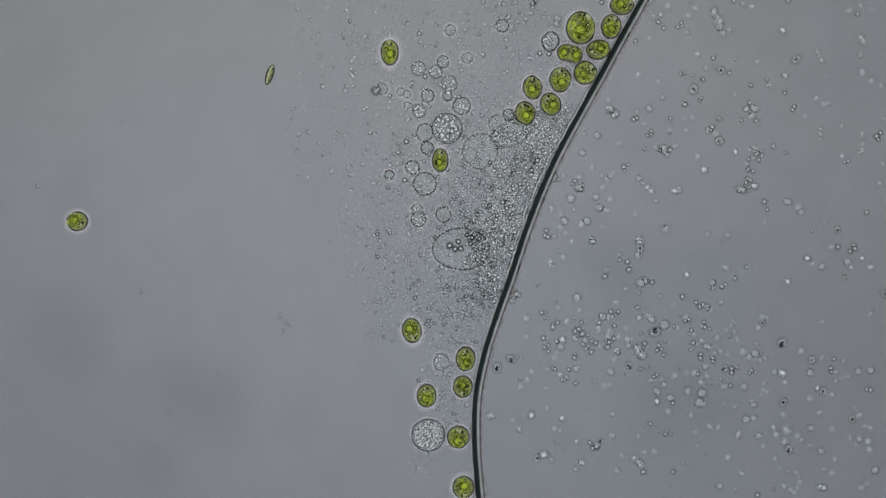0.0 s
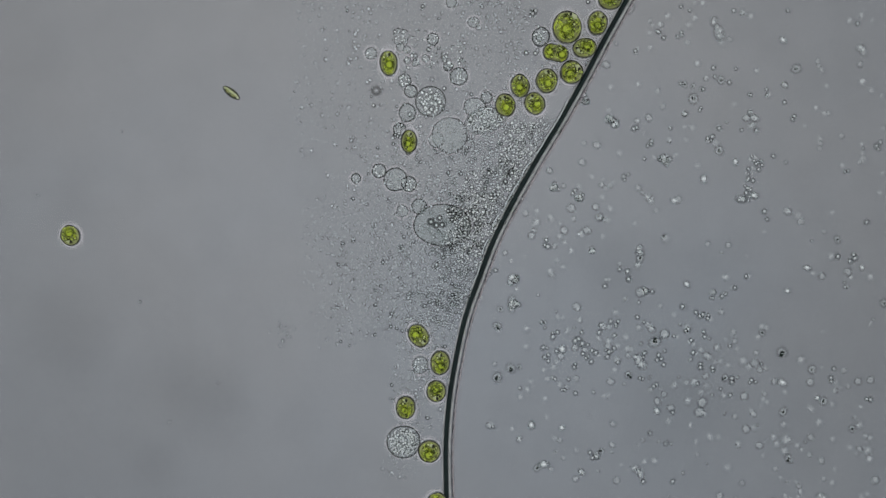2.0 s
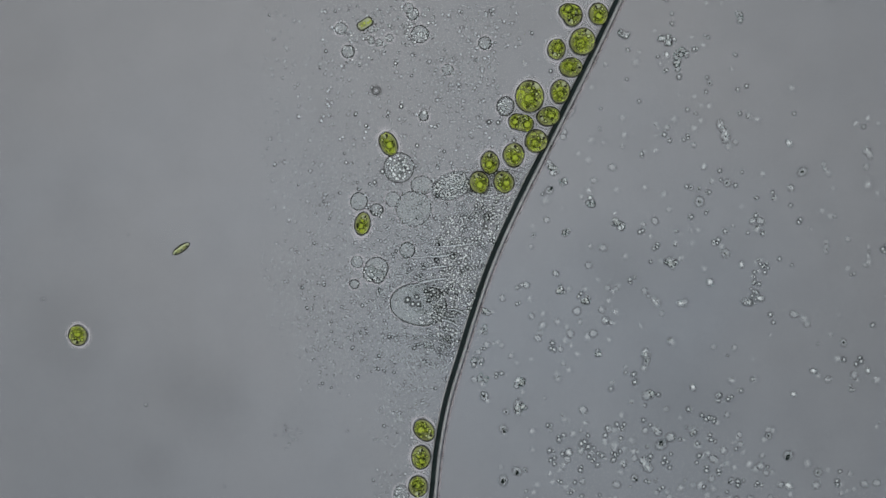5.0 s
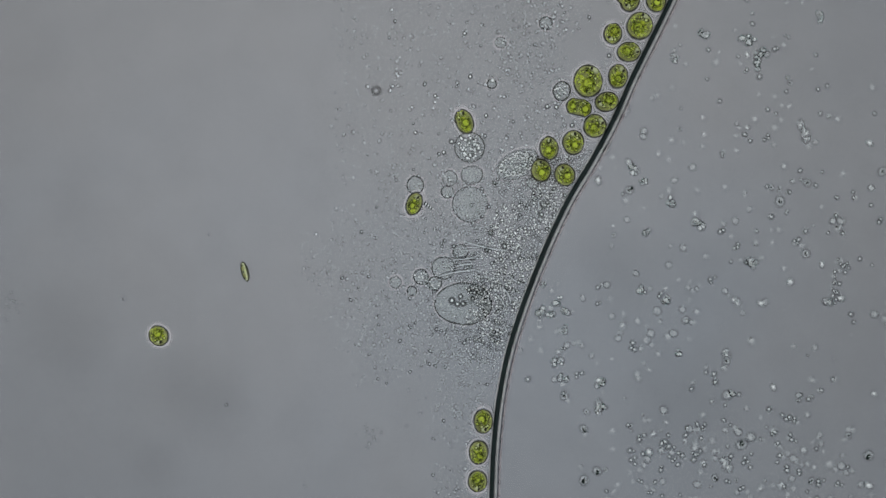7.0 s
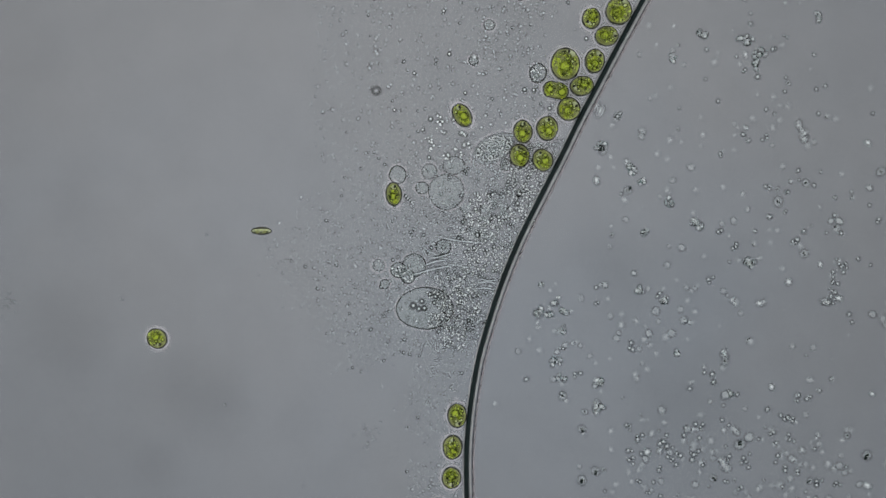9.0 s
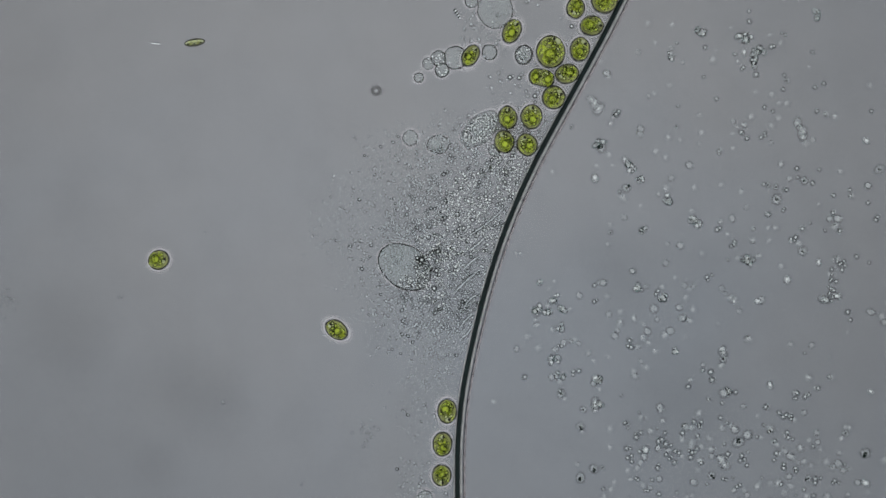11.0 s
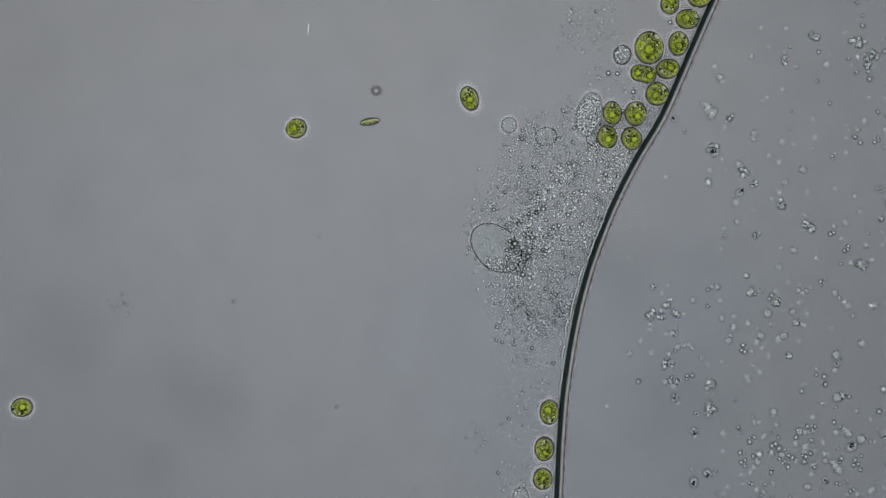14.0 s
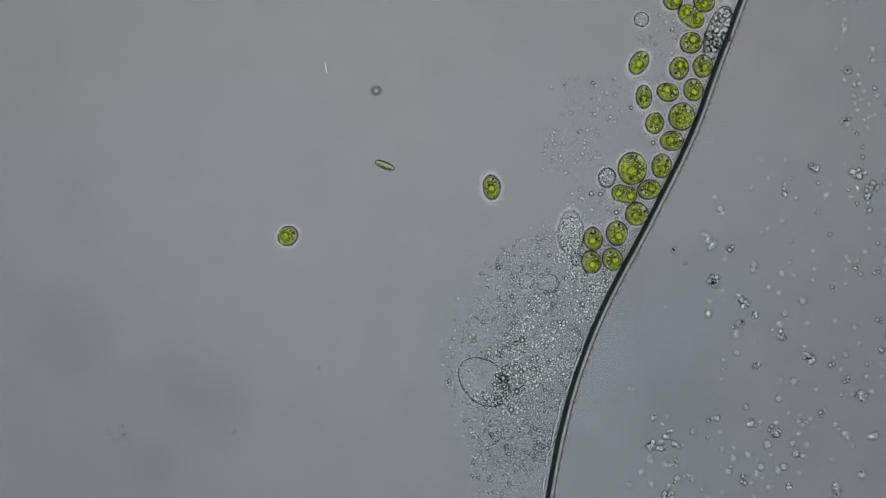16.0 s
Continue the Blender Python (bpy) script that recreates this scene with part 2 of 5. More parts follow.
M_GREAT_FILM = material("clear_film", (0.37, 0.415, 0.425), 0.3, 0.30, dark=(0.33, 0.37, 0.38), grain=60)
M_GREAT_SKIN = material("great_membrane", (0.045, 0.05, 0.047), 0.5, 0.56, dark=(0.03, 0.035, 0.03), grain=60)
M_SPECK = material("black_speck", (0.004, 0.014, 0.012), 0.4, dark=(0.002, 0.006, 0.005), grain=120)
M_HALO = material("blurred_rim", (0.045, 0.06, 0.062), 0.5, 0.5, grain=90, thin=True)
M_MIST = material("blurred_bead", (0.74, 0.78, 0.80), 0.5, 0.27, dark=(0.56, 0.60, 0.61), grain=60, thin=True)
M_WHITE = material("bright_bead", (0.80, 0.84, 0.85), 0.3, 0.62, dark=(0.62, 0.66, 0.67), grain=90, thin=True)
M_CREASE = material("dark_crease", (0.022, 0.050, 0.046), 0.5, 0.62, dark=(0.012, 0.03, 0.028), grain=90, thin=True)
M_DUST = material("dust", (0.06, 0.058, 0.06), 0.6, 0.7, grain=80, thin=True)


# ---- mesh code ----
class Shape:
    """Collects verts and faces, with a material slot for each face."""

    def __init__(self):
        self.v, self.f, self.s, self.w = [], [], [], []

    def add(self, verts, faces, slot=0, thick=None):
        n = len(self.v)
        self.v.extend(verts)
        self.w.extend(thick or [1.0] * len(verts))
        self.f.extend([tuple(i + n for i in f) for f in faces])
        self.s.extend([slot] * len(faces))
        return self

    def ring(self, a, b, r, cx=0, cy=0, cz=0, n=40, m=8, turn=0, wob=0.0, slot=0, flat=1.0, seed=0.0, waist=0.0, long_x=True):
        """An elliptic torus in micro-units."""
        v, f = [], []
        ct, st = math.cos(turn), math.sin(turn)
        for i in range(n):
            t = 2 * math.pi * i / n
            k = 1 + wob * noise.noise((math.cos(t) * 1.7 + seed, math.sin(t) * 1.7, seed * 0.7))
            k *= 1 - waist * (math.sin(t) if long_x else math.cos(t)) ** 8
            thick = r * (1 + 0.35 * noise.noise((math.cos(t) * 2 + seed, math.sin(t) * 2, 5.0 + seed)))
            for j in range(m):
                p = 2 * math.pi * j / m
                x = (a * k + thick * math.cos(p)) * math.cos(t)
                y = (b * k + thick * math.cos(p)) * math.sin(t)
                v.append(((cx + x * ct - y * st) * U, (cy + x * st + y * ct) * U, (cz + thick * flat * math.sin(p)) * U))
                f.append((i * m + j, ((i + 1) % n) * m + j, ((i + 1) % n) * m + (j + 1) % m, i * m + (j + 1) % m))
        return self.add(v, f, slot)

    def blob(self, a, b, c, cx=0, cy=0, cz=0, n=20, m=10, turn=0, wob=0.0, lump=2.0, slot=0, seed=0.0, waist=0.0, long_x=True):
        """A lumpy ellipsoid in micro-units."""
        v, f = [], []
        ct, st = math.cos(turn), math.sin(turn)
        for j in range(m + 1):
            p = math.pi * j / m
            for i in range(n):
                t = 2 * math.pi * i / n
                d = (math.sin(p) * math.cos(t), math.sin(p) * math.sin(t), math.cos(p))
                k = 1 + wob * noise.noise((d[0] * lump + seed, d[1] * lump - seed, d[2] * lump))
                k *= 1 - waist * (d[1] if long_x else d[0]) ** 8
                x, y, z = a * d[0] * k, b * d[1] * k, c * d[2] * k
                v.append(((cx + x * ct - y * st) * U, (cy + x * st + y * ct) * U, (cz + z) * U))
        for j in range(m):
            for i in range(n):
                f.append((j * n + i, (j + 1) * n + i, (j + 1) * n + (i + 1) % n, j * n + (i + 1) % n))
        return self.add(v, f, slot)

    def dome(self, a, b, c, cx=0, cy=0, cz=0, n=28, m=6, turn=0, wob=0.0, slot=0, seed=0.0):
        """The upper half of an ellipsoid: a thin skin."""
        v, f = [], []
        ct, st = math.cos(turn), math.sin(turn)
        for j in range(m + 1):
            p = math.pi / 2 * j / m
            for i in range(n):
                t = 2 * math.pi * i / n
                k = 1 + wob * noise.noise((math.cos(t) * 1.7 + seed, math.sin(t) * 1.7, seed * 0.7))
                x, y = a * k * math.sin(p) * math.cos(t), b * k * math.sin(p) * math.sin(t)
                v.append(((cx + x * ct - y * st) * U, (cy + x * st + y * ct) * U, (cz + c * math.cos(p)) * U))
        for j in range(m):
            for i in range(n):
                f.append((j * n + i, (j + 1) * n + i, (j + 1) * n + (i + 1) % n, j * n + (i + 1) % n))
        return self.add(v, f, slot)

    def rod(self, length, r, cx=0, cy=0, cz=0, turn=0, bend=0.0, slot=0, n=8, m=6, taper=0.5):
        """A slightly bent rod with tapering ends."""
        v, f = [], []
        ct, st = math.cos(turn), math.sin(turn)
        for i in range(n + 1):
            s = i / n * 2 - 1
            k = max(0.02, (1 - abs(s) ** (1 / max(taper, .05))))**0.5
            x, y0 = s * length / 2, bend * (1 - s * s)
            for j in range(m):
                p = 2 * math.pi * j / m
                y = y0 + r * k * math.cos(p)
                v.append(((cx + x * ct - y * st) * U, (cy + x * st + y * ct) * U, (cz + r * k * math.sin(p)) * U))
        for i in range(n):
            for j in range(m):
                f.append((i * m + j, (i + 1) * m + j, (i + 1) * m + (j + 1) % m, i * m + (j + 1) % m))
        f.append(tuple(range(m)))
        f.append(tuple(n * m + j for j in reversed(range(m))))
        return self.add(v, f, slot)

    def lens(self, profile, x=0, y=0, z=3.0, a=1.0, turn=0.0, slot=0, n=9, high=0.5, b=1.0):
        """A domed skin of rings, each (radius, thickness); it thins out towards its borders."""
        v, f, w = [], [], []
        ct, st = math.cos(turn), math.sin(turn)
        most = profile[-1][0]
        for rad, thick in profile:
            up = high * most * (1 - (rad / most) ** 2)
            for i in range(n):
                t = 2 * math.pi * i / n
                px, py = rad * a * math.cos(t), rad * b * math.sin(t)
                v.append(((x + px * ct - py * st) * U, (y + px * st + py * ct) * U, (z + up) * U))
                w.append(thick)
        for j in range(len(profile) - 1):
            for i in range(n):
                f.append((j * n + i, (j + 1) * n + i, (j + 1) * n + (i + 1) % n, j * n + (i + 1) % n))
        if profile[0][1] > 0:
            f.append(tuple(range(n)))
        return self.add(v, f, slot, w)

    def granule(self, r, x, y, z=3.0, a=1.0, turn=0.0, rim=0.28, n=8, pale=1.0):
        """A pale soft bead (slot 0) in a darker rim (slot 1), heavier on one side as painted relief shading."""
        way = turn * 5.3 + x
        ox, oy = 0.28 * r * math.cos(way), 0.28 * r * math.sin(way)
        self.lens(((r * 0.25, pale), (r * 0.65, 0.7 * pale), (r * 1.05, 0.0)), x - ox, y - oy, z + 0.6, a, turn, 0, n)
        return self.lens(((r * 0.8, 0.0), (r * 1.3, 0.5 + 1.4 * rim), (r * 1.85, 0.0)), x + ox, y + oy, z, a, turn, 1, n)

    def worm(self, length, r, x=0, y=0, z=3.0, turn=0.0, bend=0.0, pale=1.0, n=6):
        """A short bent thread: a pale ridge (slot 0) between two darker flanks (slot 1)."""
        ct, st = math.cos(turn), math.sin(turn)
        for slot, line in ((0, ((-0.9, 0), (0, pale), (0.9, 0))), (1, ((0.9, 0), (1.4, 0.9), (2.1, 0))), (1, ((-2.1, 0), (-1.4, 0.7), (-0.9, 0)))):
            v, f, w = [], [], []
            for i in range(n + 1):
                q = i / n * 2 - 1
                for off, thick in line:
                    px, py = q * length / 2, bend * (1 - q * q) + off * r
                    v.append(((x + px * ct - py * st) * U, (y + px * st + py * ct) * U, (z + r * (1 - abs(off) / 2.4) + 0.3 * slot) * U))
                    w.append(thick * (1 - q ** 4))
            for i in range(n):
                for j in range(2):
                    f.append((i * 3 + j, (i + 1) * 3 + j, (i + 1) * 3 + j + 1, i * 3 + j + 1))
            self.add(v, f, slot, w)
        return self

    def mesh(self, name, *materials):
        me = bpy.data.meshes.new(name)
        me.from_pydata(self.v, [], self.f)
        for m in materials:
            me.materials.append(m)
        me.polygons.foreach_set("material_index", self.s)
        me.polygons.foreach_set("use_smooth", [True] * len(self.f))
        me.attributes.new("thickness", "FLOAT", "POINT").data.foreach_set("value", self.w)
        me.update()
        return me


def part(name, shape, materials, parent, label=""):
    """One mesh object under a thing or a part."""
    materials = materials if isinstance(materials, tuple) else (materials,)
    ob = new(name, shape.mesh(name, *materials))
    ob.parent = parent
    return tagged(ob, label)


def thing(name, shape, materials, label, category, group="", kind=""):
    materials = materials if isinstance(materials, tuple) else (materials,)
    return tagged(new(name, shape.mesh(name, *materials)), label, category, group, kind)


def slab(name, x0, y0, x1, y1, z0, z1, m):
    v = [(x, y, z) for z in (z0, z1) for x, y in ((x0, y0), (x1, y0), (x1, y1), (x0, y1))]
    f = [(3, 2, 1, 0), (4, 5, 6, 7), (0, 1, 5, 4), (1, 2, 6, 5), (2, 3, 7, 6), (3, 0, 4, 7)]
    me = bpy.data.meshes.new(name)
    me.from_pydata(v, [], f)
    me.materials.append(m)
    return new(name, me)


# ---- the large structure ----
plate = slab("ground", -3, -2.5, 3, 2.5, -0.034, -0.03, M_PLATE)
# the translucent plate is a single lit skin
bm = bmesh.new()
bm.from_mesh(plate.data)
bmesh.ops.delete(bm, geom=[f for f in bm.faces if f.normal.z < 0.5], context="FACES")
bm.to_mesh(plate.data)
bm.free()
tagged(plate, "pale grey frosted glass plate lit from below, soft dust shadows painted in", "backdrop", kind="structure")
slide = slab("glass_slide", -1.9, -1.6, 1.6, 2.0, -0.028, -0.002, M_SLIDE)
tagged(slide, "clear glass microscope slide carrying the water drop", "glass slide", kind="structure")
STILL = Track("0:784,441")
moves(slide, STILL, 0.0)

# the water's edge in short rigid links
meniscus = tagged(new("meniscus"), "dark curved edge of the water drop with a pale fringe", "water edge")
PITCH = 24
links = []
for i in range(42):
    y0 = -60 + i * PITCH
    band = Shape()
    half, r = 17.5, 4.05
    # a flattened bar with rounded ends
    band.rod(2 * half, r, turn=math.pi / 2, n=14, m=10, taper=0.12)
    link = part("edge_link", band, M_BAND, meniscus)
    # the edge's optical fringes, light and dark, are modelled as coloured rods
    for name, m, off, thick, z, words in (("inner_fringe", M_BAND_LIGHT, -5.7, 1.1, -1, "thin pale inner light fringe built as a rod"), ("pale_fringe", M_BAND_LIGHT, 6.4, 2.0, -1, "pale translucent light fringe built as a rod"),
                                         ("thin_line", M_BAND_LINE, 10.2, 0.9, 0, "thin brownish outer line"), ("rosy_fringe", M_BAND_PINK, 13.0, 1.9, -1, "faint rosy outer light fringe built as a rod")):
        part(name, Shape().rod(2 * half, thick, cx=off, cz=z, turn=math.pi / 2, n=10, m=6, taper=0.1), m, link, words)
    links.append((link, y0, y0 + PITCH, 0.008 + 0.0004 * (i % 2)))


# ---- green cells ----
def green_cell(name, a, b, tilt, front, seed, track, grains=11, split=False, label="", group="green cells", pyr=1.0):
    """a, b: half axes; tilt: the b axis leans by that many degrees; front: the way the clear end points."""
    r = random.Random(seed)
    c = min(a, b) * 0.72
    cell = tagged(new(name), label or "round green algal cell with a dark wall and pale pyrenoid", "algal cell", group)
    tilt_r, fr = radians(tilt), radians(front)
    s = seed * 1.37
    waist = 0.16 if split else 0.0
    part("cell_wall", Shape().ring(a - 1.8, b - 1.8, 2.9, cz=c * 0.9, n=44, turn=tilt_r, wob=0.06, seed=s, waist=waist, long_x=a >= b), M_WALL, cell, "thin dark olive cell wall")
    # halo of refracted light, put in as a pale skin outside the wall
    part("bright_fringe", Shape().lens(((1 + 0.5 / a, 0), (1 + 2.6 / a, 0.85), (1 + 5 / a, 0.4), (1 + 10 / a, 0)), 0, 0, 3, a, tilt_r, n=40, b=b), M_AURA, cell, "faint halo of light modelled as a pale skin")
    part("cytoplasm", Shape().blob(a - 1, b - 1, c, cz=c, n=32, m=14, turn=tilt_r, wob=0.05, lump=1.7, seed=s, waist=waist, long_x=a >= b), M_CYTO, cell)
    fx, fy = math.cos(fr), math.sin(fr)
    halves = ((0, 0, 1.0, 1.0),)
    if split:
        ax, ay = math.cos(tilt_r), math.sin(tilt_r)
        long_x = a >= b
        ux, uy = (ax, ay) if long_x else (-ay, ax)
        q = max(a, b) * 0.47
        halves = ((-ux * q, -uy * q, 0.5 if long_x else 1, 1 if long_x else 0.5), (ux * q, uy * q, 0.5 if long_x else 1, 1 if long_x else 0.5))
    for n, (hx, hy, ka, kb) in enumerate(halves):
        back = 0 if split else 2.0
        ca, cb = (a - 3.9) * ka, (b - 3.9) * kb
        part("chloroplast", Shape().blob(ca, cb, c + 0.5, hx - fx * back, hy - fy * back, c + 0.6, 30, 14, tilt_r, 0.16, 2.6, seed=s + n * 3), M_CHLORO, cell)
        part("chloroplast_margin", Shape().lens(((0.55, 0), (0.78, 0.5), (0.92, 1), (1.0, 0.6)), hx - fx * back, hy - fy * back, 2.1 * c, ca, tilt_r, n=30, b=cb), M_CHLORO_RIM, cell, "darker green margin")
        pd = 0.28 * min(a, b) + r.uniform(-1, 1)
        pa = fr + math.pi + r.uniform(-0.6, 0.6)
        px, py = hx + math.cos(pa) * pd * (0.3 if split else 1), hy + math.sin(pa) * pd * (0.3 if split else 1)
        pr = (4.6 + 0.06 * a + r.uniform(-0.4, 0.6)) * pyr * (0.85 if split else 1)
        top = 2 * c + 0.5
        pyrenoid = part("pyrenoid", Shape().blob(pr, pr * r.uniform(0.85, 1), 2.6, px, py, top, 18, 8, wob=0.12, seed=s), M_PYR, cell, "bright yellow-green pyrenoid")
        part("sheath", Shape().lens(((pr * 0.8, 0), (pr * 1.1, 1), (pr * 1.35, 0.5), (pr * 1.8, 0)), px, py, top + 1.2, n=22), M_SHEATH, pyrenoid)
    if not split:
        vx, vy = fx * (a - 7.0), fy * (b - 7.0)
        part("vacuole", Shape().blob(0.26 * a, 0.17 * b, 3.0, vx, vy, 2.15 * c, 18, 8, fr + math.pi / 2, 0.3, 2, seed=s), M_CLEAR, cell, "clear pale vacuole")
        ea = fr + r.choice((-1, 1)) * r.uniform(0.15, 0.4)
        part("eyespot", Shape().blob(3.0, 2.5, 2, math.cos(ea) * (a - 6.2), math.sin(ea) * (b - 6.2), 2.3 * c, 10, 6, ea, 0.2, seed=s), M_SPOT, cell, "small dark eyespot")
    for g in range(grains):
        ang, rad = r.uniform(0, 6.28), r.uniform(0.25, 0.72)
        kind = r.choice((M_GRAIN_PALE, M_GRAIN_PALE, M_GRAIN_PALE, M_GRAIN_DARK))
        if g < 4:
            ang, rad, kind = fr + r.uniform(-0.9, 0.9), r.uniform(0.45, 0.78), M_GRAIN_WHITE
        gx, gy = math.cos(ang) * rad * a, math.sin(ang) * rad * b
        gr = r.uniform(0.9, 1.9)
        gz = 2.2 * c + 0.4
        ga, gt = r.uniform(1, 1.5), r.uniform(0, 3)
        sh = Shape().blob(gr * ga, gr, gr * 0.7, gx, gy, gz, 10, 6, gt, 0.2, seed=g).lens(((gr * 0.9, 0), (gr * 1.4, 0.9), (gr * 2.2, 0)), gx, gy, gz, ga, gt, 1, 12)
        part("grain", sh, (kind, M_SHEATH), cell)
    sh = Shape()
    for g in range(int(a * b / 9)):
        ang, rad = r.uniform(0, 6.28), math.sqrt(r.uniform(0, 0.74))
        gz = 2.15 * c + 0.1 * (g % 3)
        q = r.uniform(0.9, 1.9)
        sh.lens(((0.2, 1), (q * 0.6, 0.7), (q * 1.3, 0)), math.cos(ang) * rad * a, math.sin(ang) * rad * b, gz, r.uniform(1, 2.6), r.uniform(0, 3), (0, 1, 0, 1, 1)[g % 5], 8)
    tagged(part("stipple", sh, (M_SHEATH, M_GRAIN_PALE), cell), kind="stuff")
    return moves(cell, track, 0.0)


A1 = Track("0:1027,51 .5:1021,43 1:1018,44 1.5:1015,43 2:1003,50 2.5:990,84 3:972,100 3.5:960,170 3.7:957,188 6:983,158 6.5:1044,149 7:1040,145 7.5:1031,139 8:1021,135 8.5:1008,121 9:1000,115 9.5:992,110 10:985,104 12.3:991,82 12.5:1019,78 13:1099,77 13.5:1151,77 14:1148,86 14.5:1142,122 15:1134,306 15.5:1127,286 16:1118,299")
A2 = Track("0:1081,48 .5:1075,41 1:1072,43 1.5:1069,40 2:1057,42 2.5:1044,77 3:1024,92 3.5:1014,161 3.7:1011,179 6:1037,149 6.5:1098,139 7:1093,136 7.5:1084,130 8:1075,124 8.5:1060,115 9:1052,109 9.5:1046,103 10:1038,96 12.3:1041,81 12.5:1070,77 13:1152,74 13.5:1204,72 14:1200,78 14.5:1194,116 15:1187,303 15.5:1179,283 16:1170,294", A1)
A3 = Track("0:1058,89 .5:1052,81 1:1047,84 1.5:1045,82 2:1034,86 2.5:1021,120 3:1003,135 3.5:992,206 3.7:989,221 6:1017,194 6.5:1076,185 7:1073,181 7.5:1064,175 8:1055,170 8.5:1037,159 9:1029,153 9.5:1023,149 10:1015,142 12.3:1018,121 12.5:1047,118 13:1132,115 13.5:1184,114 14:1181,123 14.5:1174,160 15:1165,346 15.5:1157,327 16:1148,336", A1)
A4 = Track("0:1008,96 .5:1001,89 1:996,90 1.5:992,87 2:983,95 2.5:971,130 3:952,145 3.5:942,216 3.7:940,234 6:969,204 6.5:1029,194 7:1024,191 7.5:1017,187 8:1008,181 8.5:989,165 9:983,161 9.5:975,155 10:969,150 12.3:975,127 12.5:1005,125 13:1089,125 13.5:1142,125 14:1138,132 14.5:1130,169 15:1119,353 15.5:1112,333 16:1104,344", A1)
A5 = Track("0:1035,130 .5:1029,124 1:1023,126 1.5:1020,123 2:1011,129 2.5:997,162 3:980,178 3.5:969,250 3.7:968,266 6:995,237 6.5:1057,228 7:1052,224 7.5:1044,219 8:1034,213 8.5:1012,202 9:1006,194 9.5:1000,188 10:991,182 12.3:995,165 12.5:1025,162 13:1111,160 13.5:1165,160 14:1162,167 14.5:1153,203 15:1142,386 15.5:1135,368 16:1126,379", A1)
A6 = Track("0:991,142 .5:985,138 1:978,139 1.5:975,136 2:967,144 2.5:954,178 3:936,194 3.5:927,269 3.7:925,286 6:957,265 6.5:1018,256 7:1014,253 7.5:1005,247 8:995,242 8.5:974,233 9:968,228 9.5:963,224 10:952,216 12.3:956,199 12.5:987,196 13:1073,196 13.5:1126,194 14:1124,202 14.5:1116,238 15:1105,420 15.5:1097,403 16:1091,413", A1)
A7 = Track("0:942,156 .5:936,149 1:931,149 1.5:926,144 2:920,153 2.5:908,188 3:891,208 3.5:884,282 3.7:882,302 5.8:899,279 6:916,276 6.5:977,268 7:971,263 7.5:962,256 8:952,250 8.5:931,239 9:925,234 9.5:920,228 10:910,221 10.2:907,216 12.3:914,198 12.5:945,196 13:1031,194 13.5:1084,193 14:1083,201 14.5:1075,239 15:1063,426 15.5:1057,409 16:1049,423", A1)
A8 = Track("0:974,185 .5:968,179 1:962,179 1.5:956,175 2:946,184 2.5:931,217 3:917,237 3.5:911,315 3.7:911,330 5.8:922,317 6:939,315 6.5:1000,311 7:999,310 7.5:989,302 8:982,297 8.5:963,287 9:960,284 9.5:949,276 10:942,268 12.3:951,245 12.5:982,241 13:1068,238 13.5:1120,237 14:1117,246 14.5:1106,283 15:1095,468 15.5:1088,450 16:1083,459", A1)
A9 = Track("0:929,201 .5:920,191 1:913,188 1.5:903,179 2:894,187 2.5:877,221 3:864,243 3.5:859,317 3.7:859,335 5.8:884,315 6:899,312 6.5:962,305 7:957,302 7.5:949,296 8:942,289 8.5:925,280 9:919,276 9.5:910,270 10:902,262 12.3:910,241 12.5:940,239 13:1024,236 13.5:1076,235 14:1074,243 14.5:1066,282 15:1058,468 15.5:1050,450 16:1046,464", A1)
A10 = Track("0:974,74 .5:969,67 1:965,64 1.5:965,57 2:957,66 2.5:943,100 3:925,113 3.5:914,185 3.7:913,202 5.8:925,179 6:939,175 6.5:998,165 7:994,162 7.5:986,158 8:977,152 8.5:959,138 9:952,130 9.5:946,121 10:939,107 10.2:936,101 12.3:942,93 12.5:971,90 13:1052,89 13.5:1104,89 14:1101,98 14.5:1095,135 15:1089,323 15.5:1084,303 16:1074,315", A1)
C1 = Track("3.2:1060,12 3.5:1055,74 6:1075,60 6.5:1136,52 7:1131,47 7.5:1122,43 8:1113,34 8.5:1104,28 9:1094,21 9.5:1087,17 10:1081,9 10.2:1080,6 14.5:1230,28 15:1227,217 15.5:1217,198 16:1205,207", A2)
C2 = Track("0:1100,10 .5:1096,4 1:1093,6 1.5:1090,2 2:1079,1 2.5:1065,33 3:1045,50 3.5:1033,119 6:1056,106 6.5:1117,97 7:1112,93 7.5:1103,87 8:1094,80 8.5:1085,73 9:1073,65 9.5:1065,61 10:1060,55 12.5:1089,35 13:1169,30 13.5:1221,28 14:1216,35 14.5:1213,73 15:1207,261 15.5:1198,241 16:1188,250", A2)
C3 = Track("3.5:1007,85 5.8:1015,78 6:1029,74 6.5:1090,64 7:1084,61 7.5:1075,57 8:1066,49 8.5:1057,41 9:1046,34 9.5:1040,28 10:1032,23 12.5:1060,5 13:1139,2 13.5:1190,0 14:1185,8 14.5:1181,41 15:1178,228 15.5:1170,208 16:1158,219", A2)
E2 = Track("3.5:1038,27 7:1114,2 14.6:1225,15 15:1220,135 15.5:1211,115 16:1201,122", C1)
E3 = Track("14.6:1269,11 15:1262,127 15.5:1254,109 16:1243,118", C1)
E4 = Track("14.6:1207,58 15:1204,176 15.5:1193,156 16:1181,164", C1)
E5 = Track("3.5:1083,22 7:1160,3 14.6:1253,54 15:1248,172 15.5:1239,152 16:1226,160", C1)
